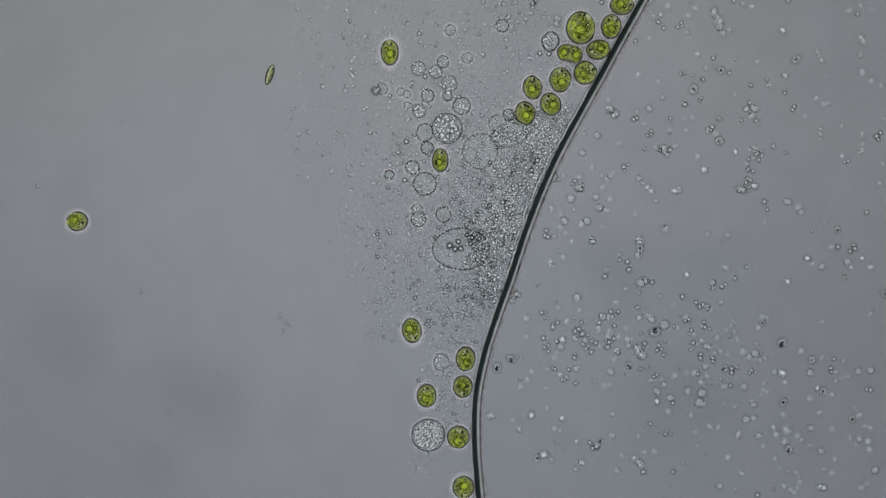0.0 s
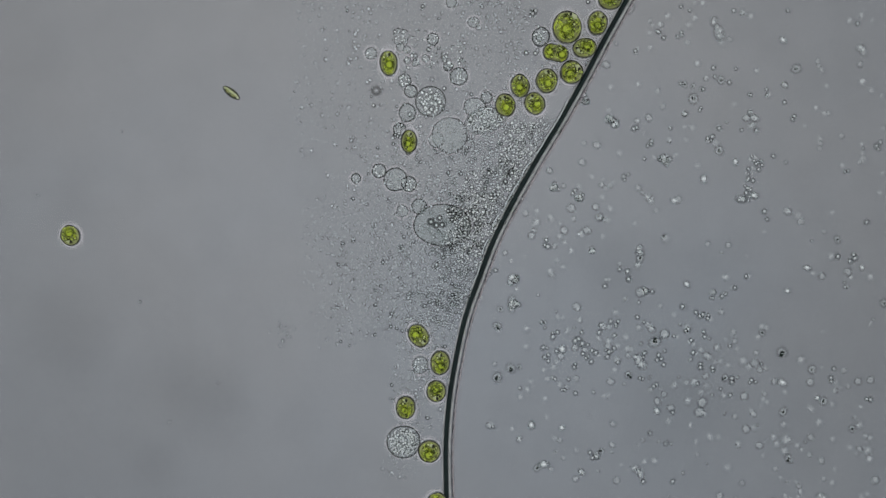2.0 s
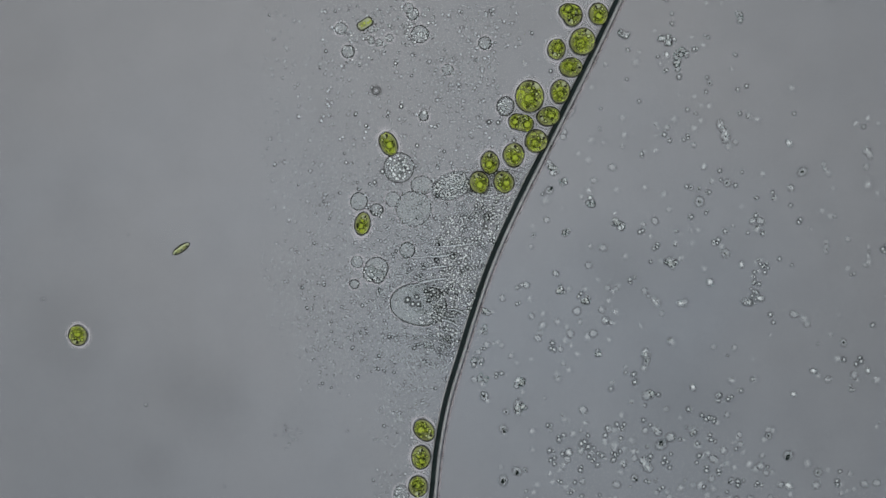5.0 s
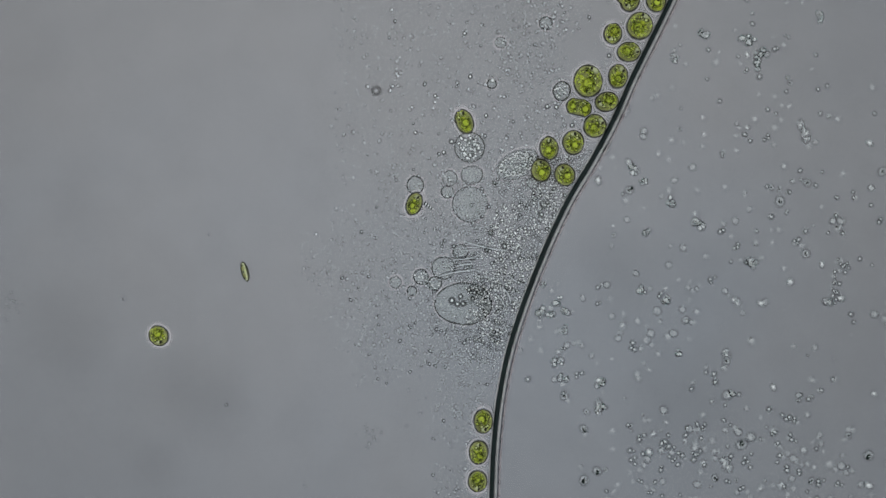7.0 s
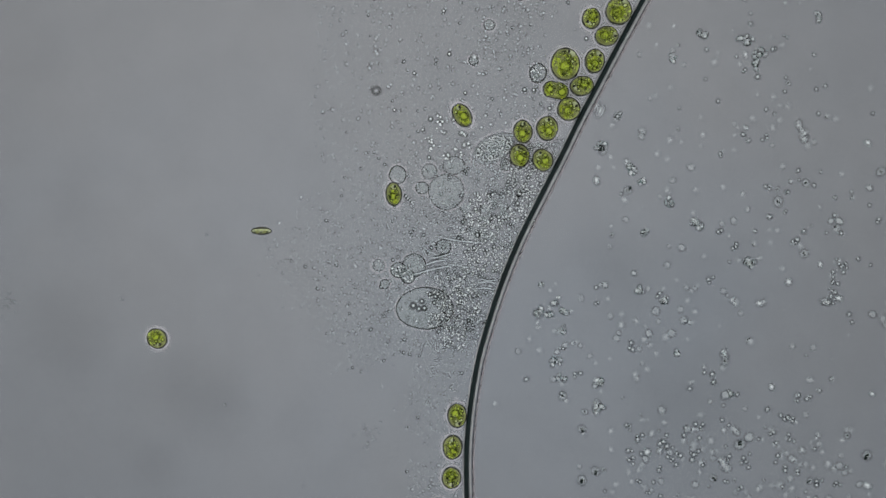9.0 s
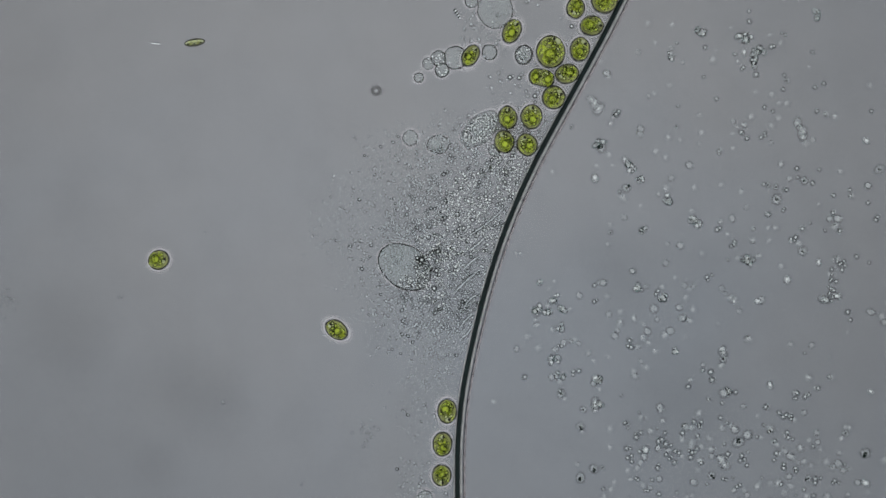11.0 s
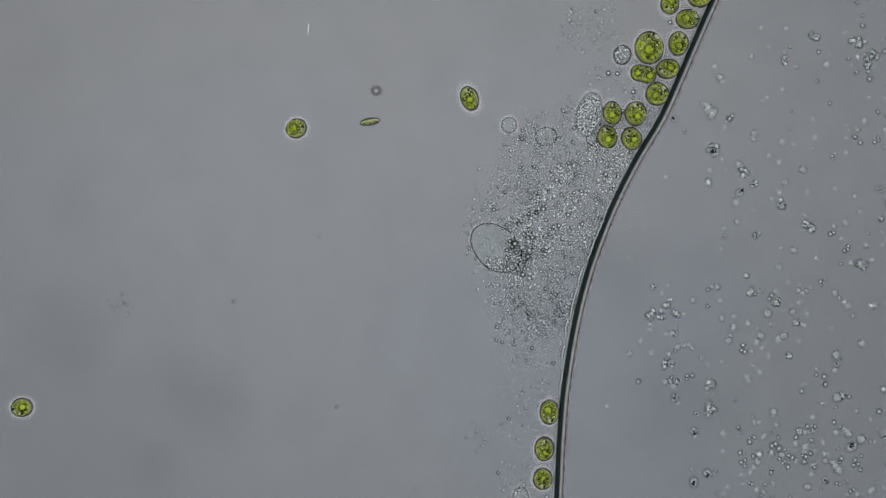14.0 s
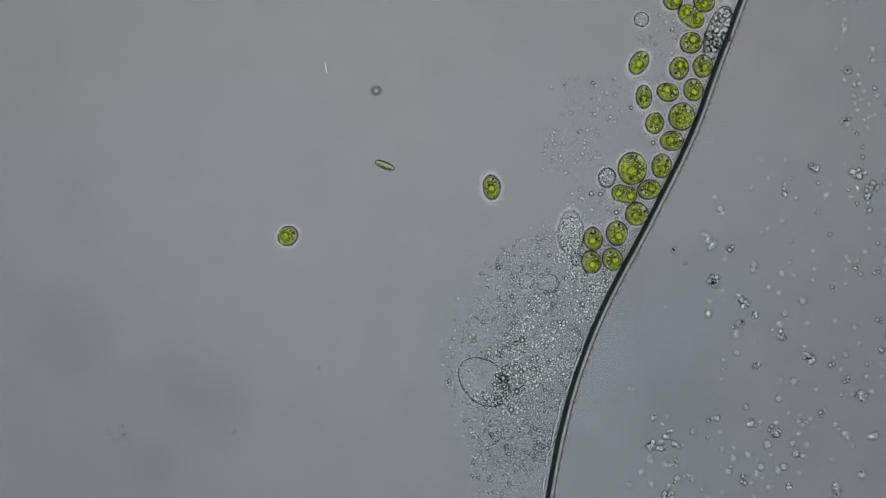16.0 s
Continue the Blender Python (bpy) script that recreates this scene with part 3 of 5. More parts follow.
E6 = Track("14.7:1245,32 15:1240,86 15.5:1233,67 16:1222,77", E3)
E7 = Track("14.8:1243,29 15:1239,38 15.5:1233,21 16:1222,30", E3)
E8 = Track("15.6:1256,3 16:1245,5", E3)
E9 = Track("15.6:1197,0 16:1190,3", E3)
E12 = Track("14.7:1291,14 15:1285,67 15.5:1277,51 16:1270,58", E3)
A11 = Track("0:690,94,0 1:689,93,5 1.5:688,95,-3 2:688,113,5 2.5:690,162,15 3:689,191,22 3.5:689,270,30 3.7:691,288,28 5.8:730,234,22 6:749,230,22 6.5:819,221,22 7:822,216,22 7.5:822,216,25 8:822,219,28 8.5:822,211,32 9:818,205,32 9.5:856,172,0 10:885,136,-25 10.2:891,116,-25 12.3:960,-40,-30 14.6:1147,32,-32 15:1145,142,-32 15.5:1139,113,-32 16:1130,112,-32")
A12 = Track("0:779,284,0 .5:770,271,0 1:756,259,0 1.5:739,245,0 2:724,251,-2 2.5:709,296,-4 3:688,322,-6 3.5:677,394,-8 3.7:674,410,-8 5.8:666,386,-12 6:681,380,-15 6.5:738,369,-18 7:733,361,-20 7.5:723,358,-15 8:715,355,-5 8.5:703,352,0 9:697,344,4 9.5:723,273,-20 10:775,194,-40 10.2:792,173,-40 12.3:930,-20,-20 14.5:1153,4,5 15:1152,191,0 15.5:1147,168,2 16:1139,172,2")
B1 = Track("0:729,585,10 .5:730,582,14 1:729,586,16 1.5:733,583,25 2:741,594,35 2.5:750,639,50 3:757,669,70 3.5:755,748,78 3.7:758,768,75 5.8:790,755,20 6:804,753,10 6.5:861,748,5 7:855,745,0 7.5:842,743,0 8:830,740,0 8.5:819,738,0 9:809,735,0 9.5:804,735,0 10:801,733,0 12.3:810,723,0 12.5:841,721,-5 13:927,721,-5 13.5:976,722,0 14:972,729,0 14.5:960,777,0 14.6:958,859,0")
B2 = Track("0:824,635 .5:821,631 1:802,631 1.5:787,627 2:779,642 2.5:778,688 3:776,719 3.5:761,796 3.7:758,813 6:793,803 6.5:853,800 7:847,800 7.5:835,798 8:821,796 8.5:812,795 9:801,791 9.5:795,790 10:793,789 12.3:801,784 12.5:831,782 13:917,784 13.5:966,785 14:963,794 14.5:952,842", B1)
B3 = Track("0:819,684 .5:812,680 1:795,681 1.5:779,678 2:772,692 2.5:770,738 3:769,769 3.5:756,846 3.7:752,864 5.8:775,856 6:790,854 6.5:851,851 7:845,851 7.5:831,850 8:819,848 8.5:810,847 9:799,845 9.5:795,845 10:792,845 12.5:830,836 13:916,838 13.5:965,839 14:960,847 14.5:949,895", B1)
B4 = Track("0:755,700 .5:750,695 1:738,700 1.5:727,704 2:718,721 2.5:717,772 3:717,804 3.4:710,858 3.5:710,876 5.8:720,990", B1)
B5 = Track("0:811,773 .5:799,770 1:786,778 1.5:772,779 2:760,798 2.5:756,847 3:756,879", B3)
B6 = Track("0:758,770 .5:750,766 1:738,770 1.5:723,768 2:714,782 2.5:712,827 3:712,859 3.2:710,874", B3)
B9 = Track("0:820,862 .5:804,867 1:795,876 1.5:784,880 1.7:778,882", B3)
B7 = Track("0:138,392,0 .5:129,381,-40 1:124,394,-60 1.5:126,398,-60 2:126,417,-60 2.5:130,461,-70 3:131,493,-80 3.5:133,571,-90 3.7:133,590,-90 5.8:188,594,-60 6:208,594,-50 6.5:280,593,-50 7:282,594,-50 9:279,599,-40 9.5:274,594,-40 10:280,588,-40 10.2:282,573,-40 12.3:312,279,115 12.5:347,271,115 13:436,263,105 13.5:507,231,35 14:525,228,25 14.5:509,251,60 15:505,439,40 15.5:498,427,40 16:510,418,40")
B8 = Track("13.1:9,712 13.5:41,712 14:40,721 14.5:38,769 14.6:38,850")
E1 = Track("0:480,1020,0 3.7:480,1220,0 9:620,1180,0 9.5:624,980,0 9.8:624,870,0 10:629,799,30 10.2:620,757,45 12.3:586,303,70 12.5:628,277,60 13:740,231,50 13.5:813,194,40 14:831,175,20 14.5:845,191,8 15:856,363,5 15.5:864,331,5 16:870,332,4")

AT_EDGE = "round green algal cell with dark wall beside the water's edge"
LONE = "oval green algal cell drifting alone in clear water"
green_cell("algal_cell", 25, 28, 0, 55, 1, A1, 22, label="large dark green algal cell packed with grains by the water's edge", pyr=1.25)
green_cell("algal_cell", 17, 21, -8, 55, 2, A2, label=AT_EDGE)
green_cell("algal_cell", 20.5, 17, 10, 205, 3, A3, label=AT_EDGE)
green_cell("algal_cell", 22.5, 16.5, -14, 90, 4, A4, 8, True, label="dividing green algal cell with two halves in one wall")
green_cell("algal_cell", 19.5, 20, -25, 40, 5, A5, label=AT_EDGE)
green_cell("algal_cell", 18.5, 21, -4, 92, 6, A6, label=AT_EDGE)
green_cell("algal_cell", 16, 20, 6, 92, 7, A7, label=AT_EDGE)
green_cell("algal_cell", 17.5, 19.5, 20, 125, 8, A8, label=AT_EDGE)
green_cell("algal_cell", 17, 19.5, 8, 110, 9, A9, label=AT_EDGE)
green_cell("algal_cell", 22.5, 24, -20, 55, 10, C1, 12, label="large round green algal cell against the water's edge", pyr=1.2)
green_cell("algal_cell", 20.5, 17, 4, 5, 11, C2, label=AT_EDGE)
green_cell("algal_cell", 15.5, 18, -6, 240, 12, C3, label=AT_EDGE)
green_cell("algal_cell", 16.5, 19.5, -12, 245, 13, E2, label=AT_EDGE)
green_cell("algal_cell", 17, 19.5, -10, 80, 14, E3, label=AT_EDGE)
green_cell("algal_cell", 19, 16, -14, 335, 15, E4, label=AT_EDGE)
green_cell("algal_cell", 17, 19.5, 10, 100, 16, E5, label=AT_EDGE)
green_cell("algal_cell", 19.5, 18, 18, 225, 17, E6, label=AT_EDGE)
green_cell("algal_cell", 25, 18.5, -38, 90, 18, E7, 7, True, label="dividing green algal cell with two halves in one wall")
green_cell("algal_cell", 18.5, 17, -10, 60, 19, E8, label=AT_EDGE)
green_cell("algal_cell", 16.5, 15, 0, 150, 20, E9, label=AT_EDGE)
green_cell("algal_cell", 15, 21.5, 0, 92, 21, A11, label=LONE)
green_cell("algal_cell", 13.5, 20, 0, 85, 22, A12, label="slim oval green algal cell drifting beside clear bubbles")
green_cell("algal_cell", 16.5, 21, 0, 275, 23, B1, label=AT_EDGE)
green_cell("algal_cell", 16.5, 20.5, -4, 90, 24, B2, label=AT_EDGE)
green_cell("algal_cell", 16.5, 18.5, 0, 262, 25, B3, label=AT_EDGE)
green_cell("algal_cell", 16.5, 19.5, 0, 92, 26, B4, label=AT_EDGE)
green_cell("algal_cell", 19, 19, 0, 70, 27, B5, label=AT_EDGE)
green_cell("algal_cell", 18, 19.5, 0, 275, 28, B9, label=AT_EDGE)
green_cell("algal_cell", 18, 16.5, 0, 330, 29, B7, label=LONE)
green_cell("algal_cell", 19, 16, 10, 215, 30, B8, label=LONE)
green_cell("algal_cell", 15, 21, 0, 95, 31, E1, label=LONE)


def spindle(track, length, r):
    ob = tagged(new("spindle_cell"), "slender pointed pale yellow-green cell swimming in clear water", "algal cell")
    part("cell_wall", Shape().rod(length, r, cz=r, n=16, m=12, taper=0.5), M_WALL, ob, "thin dark wall")
    part("cytoplasm", Shape().rod(length * 0.9, r * 0.72, cz=r * 1.35, n=16, m=12, taper=0.5), M_CLEAR, ob)
    for k in (-0.17, 0.15):
        part("chloroplast", Shape().blob(length * 0.12, r * 0.42, 2.2, k * length, -r * 0.15, r * 1.8, 16, 8, wob=0.4, seed=k), M_CYTO, ob)
    for k in (-0.24, -0.06, 0.05, 0.24):
        part("grain", Shape().blob(2.2, 1.5, 1.5, k * length, r * 0.2, r * 2.1, 8, 5), M_GRAIN_WHITE, ob)
    for k in (-0.3, 0.0, 0.31):
        part("dark_spot", Shape().blob(2.0, 1.2, 1.2, k * length, -r * 0.3, r * 2.1, 8, 5), M_GRAIN_DARK, ob)
    return moves(ob, track, 0.0)


spindle(Track("0:478,133,72 .5:410,160,40 1:500,136,20 1.5:520,181,50 2:410,165,-38 2.5:368,176,-30 2.8:413,196,-20 3:429,207,-30 3.5:442,310,30 3.7:430,330,40 5.8:298,506,30 6:323,496,0 6.2:340,498,0 6.5:410,522,-80 7:434,481,-75 7.5:428,420,-30 8:447,408,-30 8.5:454,410,-12 9:463,409,0 9.5:392,285,10 9.8:360,160,-20 10:342,72,-40 10.2:325,-30,-20 11:340,60,10 12.3:475,446,48 12.5:503,410,50 13:590,335,45 13.5:646,268,35 14:655,216,10 14.5:660,207,-10 15:671,358,-14 15.5:677,311,-18 16:681,293,-22"), 37, 7.2)
small = Track("2:600,-40,20 2.5:626,52,0 3:682,92,85 3.5:706,97,24 3.7:706,100,20 5.8:656,6,40 6.2:640,-40,40 12:640,-700,40")
ob = tagged(new("small_cell"), "small yellow-green oblong cell with pale grains, swimming", "algal cell")
part("cell_wall", Shape().rod(32, 9, cz=6, n=18, m=14, taper=0.14), M_WALL, ob, "dark oblong wall")
part("cytoplasm", Shape().rod(28, 7.2, cz=9.5, n=16, m=12, taper=0.16), M_CLEAR, ob)
part("chloroplast", Shape().blob(9, 5.2, 3, -3, 0.5, 14, 16, 8, wob=0.4, lump=3), M_CYTO, ob, "yellow-green chloroplast")
for k in (-7, -1, 5, 10):
    part("grain", Shape().blob(2.6, 2.2, 1.6, k, (k * 7 % 5) - 2, 16.5, 8, 5), M_GRAIN_PALE, ob)
moves(ob, small, 0.0)


# ---- clear vesicles ----
def vesicle(a, b, tilt, seed, track, grains=8, size=1.3, label="", wall=1.15, film=M_FILM, name="vesicle", up=0.0, skin=M_MEMBRANE, pale=1.0):
    r = random.Random(seed)
    ob = tagged(new(name), label or "clear round vesicle with a thin grey membrane", "vesicle", "clear vesicles")
    tr = radians(tilt)
    part("membrane", Shape().ring(a, b, wall, cz=4, n=48, m=6, turn=tr, wob=0.05, seed=seed), skin, ob, "thin grey membrane")
    # bright optical halo outside the membrane, as a pale skin
    part("bright_fringe", Shape().lens(((1 + 0.6 / a, 0), (1 + 2.6 / a, 0.6), (1 + 6 / a, 0)), 0, 0, 3, a, tr, n=40, b=b), M_AURA, ob, "faint halo of light modelled as a pale skin")
    if film:
        part("film", Shape().dome(a, b, 7, cz=4, turn=tr, wob=0.05, seed=seed), film, ob)
    if grains:
        sh = Shape()
        for g in range(grains if grains > 40 else int(grains * 1.7)):
            ang, rad = r.uniform(0, 6.28), math.sqrt(r.uniform(0.0, 0.72))
            x, y = a * rad * math.cos(ang), b * rad * math.sin(ang)
            sh.granule(size * r.uniform(0.7, 1.4), x * math.cos(tr) - y * math.sin(tr), x * math.sin(tr) + y * math.cos(tr), 7 + 3 * (1 - rad), r.uniform(1, 1.3 + 0.5 * (pale < 1)), r.uniform(0, 3), 0.28 + 0.3 * (pale < 1), pale=pale * r.uniform(0.5, 1))
        for g in range(grains // 2 if grains > 40 else 0):
            ang, rad = r.uniform(0, 6.28), math.sqrt(r.uniform(0.0, 0.75))
            x, y = a * rad * math.cos(ang), b * rad * math.sin(ang)
            sh.worm(r.uniform(5, 10), r.uniform(0.9, 1.4) * size / 1.7, x * math.cos(tr) - y * math.sin(tr), x * math.sin(tr) + y * math.cos(tr), 9, r.uniform(0, 3), r.uniform(-2.5, 2.5), 0.8)
        tagged(part("granules", sh, (M_BEAD, M_DENSE_RIM if grains > 40 else M_RIM), ob, "tiny pale granules inside"), kind="stuff")
    return moves(ob, track, up)


V4 = Track("0:795,149 .5:802,126 1:809,110 1.5:810,95 2:801,101 2.5:782,132 3:770,145 3.5:763,216 3.7:764,233 5.8:764,-60 12.3:764,-900")
V8 = Track("0:791,228 .5:789,212 1:781,199 1.5:773,178 2:762,180 2.5:744,214 3:725,233 3.5:717,306 3.7:716,324 5.8:743,279 6:761,274 6.5:830,265 7:831,261 7.5:823,258 8:812,252 8.5:800,246 9:792,238 9.5:830,170 10.2:900,60 12.3:1000,-1300")
V9 = Track("0:752,235 .5:750,218 1:744,208 1.5:734,194 2:721,200 2.5:706,247 3:681,272 3.5:666,346 3.7:663,362 5.8:662,352 6:678,346 6.5:738,335 7:735,328 7.5:726,323 8:717,320 8.5:706,317 9:704,310 9.2:707,291 10:760,190 10.2:785,172 12.3:1020,-580", None)
W1 = Track("0:742,197 .5:745,172 1:741,158 1.5:730,139 2:716,143 2.5:696,180 3:680,205 3.5:672,280 3.7:672,297 5.8:672,-60 12.3:672,-900")
S1 = Track("0:709,163 .5:717,136 1:726,106 1.5:722,80 2:709,84 2.5:690,128 3:676,160 3.5:672,235 3.7:672,252 5.8:672,-80 12.3:672,-900")
W3 = Track("0:756,262 .5:752,245 1:738,236 1.5:722,222 2:707,229 2.5:687,275 3:667,304 3.5:655,377 3.7:652,394 5.8:720,356 6:738,353 6.5:798,345 7:792,340 7.5:782,337 8:772,335 8.5:758,334 9:747,333 10:742,305 10.2:742,305 12.3:1010,-470")
W4 = Track("0:830,274 .5:817,270 1:803,262 1.5:787,245 2:772,248 2.5:752,283 3:732,300 3.5:722,369 3.7:720,386 5.8:724,332 6:741,328 6.5:802,318 7:796,316 7.5:787,314 8:781,312 8.5:766,306 9:760,304 9.5:755,288 10:747,262 12.5:757,218 13:847,220 14:901,222 14.5:900,258 15:945,500 16:932,498")
W5 = Track("0:741,388 1:732,378 1.5:727,378 2:724,326 2.5:718,369 3:701,398 3.5:690,470 3.7:688,487 5.8:680,482 6:698,480 6.5:755,492 7:745,490 8:720,487 9:705,478 10:678,412 10.2:678,412 12.3:960,-380")
W6 = Track("0:884,219 .5:874,206 1:865,198 1.5:848,181 2:840,190 2.5:820,217 3:802,235 3.5:797,305 3.7:795,322 5.8:762,330 6:778,327 6.5:840,315 7:835,310 8:823,305 9:803,293 10:785,268 10.2:785,268 12.3:790,238 12.5:825,237 13:925,235 13.5:970,237 14:966,242 14.5:955,282 15:985,505 16:970,502")
W7 = Track("0:900,204 .5:889,187 1:880,178 1.5:868,167 2:861,173 2.5:842,206 3:825,222 3.5:819,294 3.7:818,312 5.8:868,332 6:884,330 6.5:948,328 7:942,324 8:922,308 9:895,292 10:877,272 12.3:902,262 12.5:932,258 13:1000,252 14:1047,247 14.5:1038,286 15:1032,470 15.5:1027,452 16:1020,460")
V10 = Track("0:752,326 .5:745,318 1:735,317 1.5:725,309 2:700,318 2.5:695,358 3:677,389 3.5:662,456 3.7:660,474 5.8:715,475 6:732,474 6.5:790,478 7:785,475 8:749,475 9:733,470 10:708,436 10.2:708,436 12.3:990,-420")
X10 = Track("0:850,268 .5:842,256 1:830,252 1.5:814,238 2:796,240 2.5:780,275 3:760,287 3.5:748,362 3.7:746,380 5.8:766,362 6:778,360 6.5:840,358 7:832,362 7.5:818,352 8:808,348 8.5:795,342 9:790,340 9.5:787,330 10:779,325 10.2:779,325 12.3:1060,-460")
V11 = Track("0:730,297 .5:723,290 1:709,286 1.5:692,287 2:671,303 2.5:660,357 3:643,392 3.5:633,469 3.7:632,487 5.8:735,490 6:749,488 6.5:790,505 7:770,502 8:737,502 9:722,490 10:682,434 10.2:682,434 12.3:970,-360")
V13 = Track("0:816,441,42 .5:810,433,42 1:799,417,42 1.5:790,401,42 2:783,399,42 2.5:780,440,42 3:771,460,40 3.5:764,528,35 3.7:762,547,35 5.8:771,533,35 6:787,533,36 6.5:836,530,40 7:820,538,42 7.5:801,538,44 8:783,546,46 8.5:766,548,46 9:752,546,44 9.5:742,526,28 10:731,509,12 10.2:728,498,11 12.3:728,431,5 12.5:759,429,4 13:837,429,0 13.5:886,430 14:878,439 14.5:869,483 15:867,675 15.5:860,661 16:856,676")
C6 = Track("0:905,235,-65 .5:897,225,-65 1:885,218,-65 1.5:872,207,-68 2:860,212,-70 2.5:835,240,-72 3:822,258,-72 3.5:815,335,-75 3.7:815,352,-75 5.8:836,313,-68 6:852,309,-66 6.5:917,298,-64 7:915,291,-64 7.5:905,281,-64 8:903,275,-64 8.5:886,264,-64 9:874,263,-62 9.5:867,254,-60 10:860,245,-58 10.2:856,240,-56 12.3:870,211,-35 12.5:901,206,-33 13:989,203,-25 13.5:1044,199,-18 14:1042,204,-14 14.5:1034,238,-8 15:1023,420,-4 15.5:1016,402,0 16:1010,414,0")

def burst_vesicle(a, track, when, seed, n=9, bead=(1.5, 2.8), skin_m=M_MEMBRANE, sink=None, label="clear vesicle with pale granules that bursts open"):
    """A vesicle whose skin tears at a time: its pieces and granules drift apart."""
    r = random.Random(seed)
    ob = tagged(new("vesicle"), label, "vesicle", "clear vesicles")
    for k in range(n):
        t0, t1, steps, thick = 2 * math.pi * k / n, 2 * math.pi * (k + 1) / n, 7 if a > 20 else 4, 1.15 if a > 20 else 0.95
        skin, film = Shape(), Shape()
        v, f = [], []
        for i in range(steps + 1):
            t = t0 + (t1 - t0) * i / steps
            for j in range(6):
                p = 2 * math.pi * j / 6
                q = a + thick * math.cos(p)
                v.append((q * math.cos(t) * U, q * math.sin(t) * U, (4 + thick * math.sin(p)) * U))
        for i in range(steps):
            for j in range(6):
                f.append((i * 6 + j, (i + 1) * 6 + j, (i + 1) * 6 + (j + 1) % 6, i * 6 + (j + 1) % 6))
        skin.add(v, f)
        v, f = [], []
        for i in range(steps + 1):
            t = t0 + (t1 - t0) * i / steps
            for j in range(5):
                q = a * j / 4
                v.append((q * math.cos(t) * U, q * math.sin(t) * U, (4 + 7 * math.sqrt(1 - (j / 4) ** 2)) * U))
        for i in range(steps):
            for j in range(4):
                f.append((i * 5 + j, i * 5 + j + 1, (i + 1) * 5 + j + 1, (i + 1) * 5 + j))
        film.add(v, f)
        piece = part("membrane_piece", skin, skin_m, ob, "piece of thin grey membrane")
        part("film", film, M_FILM, piece)
        sh = Shape()
        for g in range(5 if a > 20 else 1):
            ang, rad = r.uniform(t0, t1), a * math.sqrt(r.uniform(0.02, 0.74))
            sh.granule(r.uniform(*bead), rad * math.cos(ang), rad * math.sin(ang), 9, r.uniform(1, 1.4), r.uniform(0, 3), 0.3, 10, r.uniform(0.6, 1))
        cluster = tagged(part("granules", sh, (M_BEAD, M_DENSE_RIM), ob, "few pale granules"), kind="stuff")
        way = (t0 + t1) / 2
        out, turn = r.uniform(4, 24), r.uniform(-75, 75)
        drift = (r.uniform(40, 105), r.uniform(-190, -110)) if sink else (math.cos(way) * out * 1.4, math.sin(way) * out * 1.4)
        BURST.append((piece, drift, turn, when))
        BURST.append((cluster, (math.cos(way) * out, math.sin(way) * out - 5), turn * 0.5, when))
    return moves(ob, track, 0.0)


BURST = []
vesicle(10, 10.5, 0, 41, Track("0:784,110 .5:792,85 1:796,71 1.5:797,57 2:766,70 2.5:752,77 3:748,84 3.5:757,157 3.7:757,175 5.8:757,-70 12.3:757,-900"), 7)
vesicle(10, 10, 0, 66, Track("0:676,158 .5:674,134 1:670,117 1.5:663,95 2:657,95 2.5:640,128 3:634,150 3.5:630,225 3.7:630,244 5.8:630,-70 12.3:630,-900"), 5, skin=M_FAINT)
burst_vesicle(12.3, Track("0:741,122 .5:747,90 1:745,69 1.5:730,52 2:709,66 2.5:687,108 3:682,138 3.5:676,216 3.7:676,234 5.8:676,-70 12.3:676,-900"), 1.9, 42, 12, (1.2, 2.2), M_THIN)
burst_vesicle(11.5, Track("0:771,128 .5:779,103 1:778,86 1.5:765,62 2:745,94 2.5:728,132 3:725,128 3.5:733,200 3.7:733,218 5.8:733,-70 12.3:733,-900"), 0.85, 43, 12, (1.2, 2.2), M_THIN)
burst_vesicle(14, V4, 1.7, 44, 12, (1.2, 2.2), M_THIN)
vesicle(11, 11, 0, 45, Track("0:757,170 .5:761,155 1:760,150 1.5:750,144 2:727,162 2.5:695,215 3:665,243 3.5:652,317 3.7:649,335 5.8:640,-60 12.3:640,-900"), 8)
vesicle(15, 15, 0, 46, Track("0:817,188 .5:819,165 1:822,149 1.5:822,129 2:812,136 2.5:792,167 3:776,181 3.5:769,256 3.7:770,270 5.8:770,-70 12.3:770,-900"), 12, 1.5)
burst_vesicle(11.5, W1, 2.05, 47, 12, (1.2, 2.2), M_THIN)
burst_vesicle(26.3, V8, 7.2, 48, sink=True, label="large clear vesicle with pale granules that bursts open")
vesicle(14.5, 15.5, 0, 49, V9, 2)
vesicle(20, 20, 0, 50, V10, 12, 1.1, "large clear empty vesicle among granules")
vesicle(31, 31, 0, 65, X10, 8, 1.1, "large clear empty vesicle in the granule cloud", 1.0, skin=M_THIN)
vesicle(12, 12, 0, 51, V11, 10)
vesicle(13, 13, 0, 52, W5, 10, 1.6)
vesicle(11, 10.5, 0, 53, W3, 3)
vesicle(13, 13.5, 0, 54, W4, 3, skin=M_FAINT)
vesicle(19, 16, 5, 55, W6, 4, skin=M_THIN)
vesicle(9.5, 10, 0, 56, W7, 2)
vesicle(13, 13, 0, 57, Track("0:785,380 1:766,362 1.5:752,362 2:742,366 3.5:722,430 3.7:720,448 5.8:766,438 6:782,437 6.5:828,447 7:815,446 8:798,437 9:785,437 10:775,420 10.2:775,420 12.3:1040,-420"), 0)
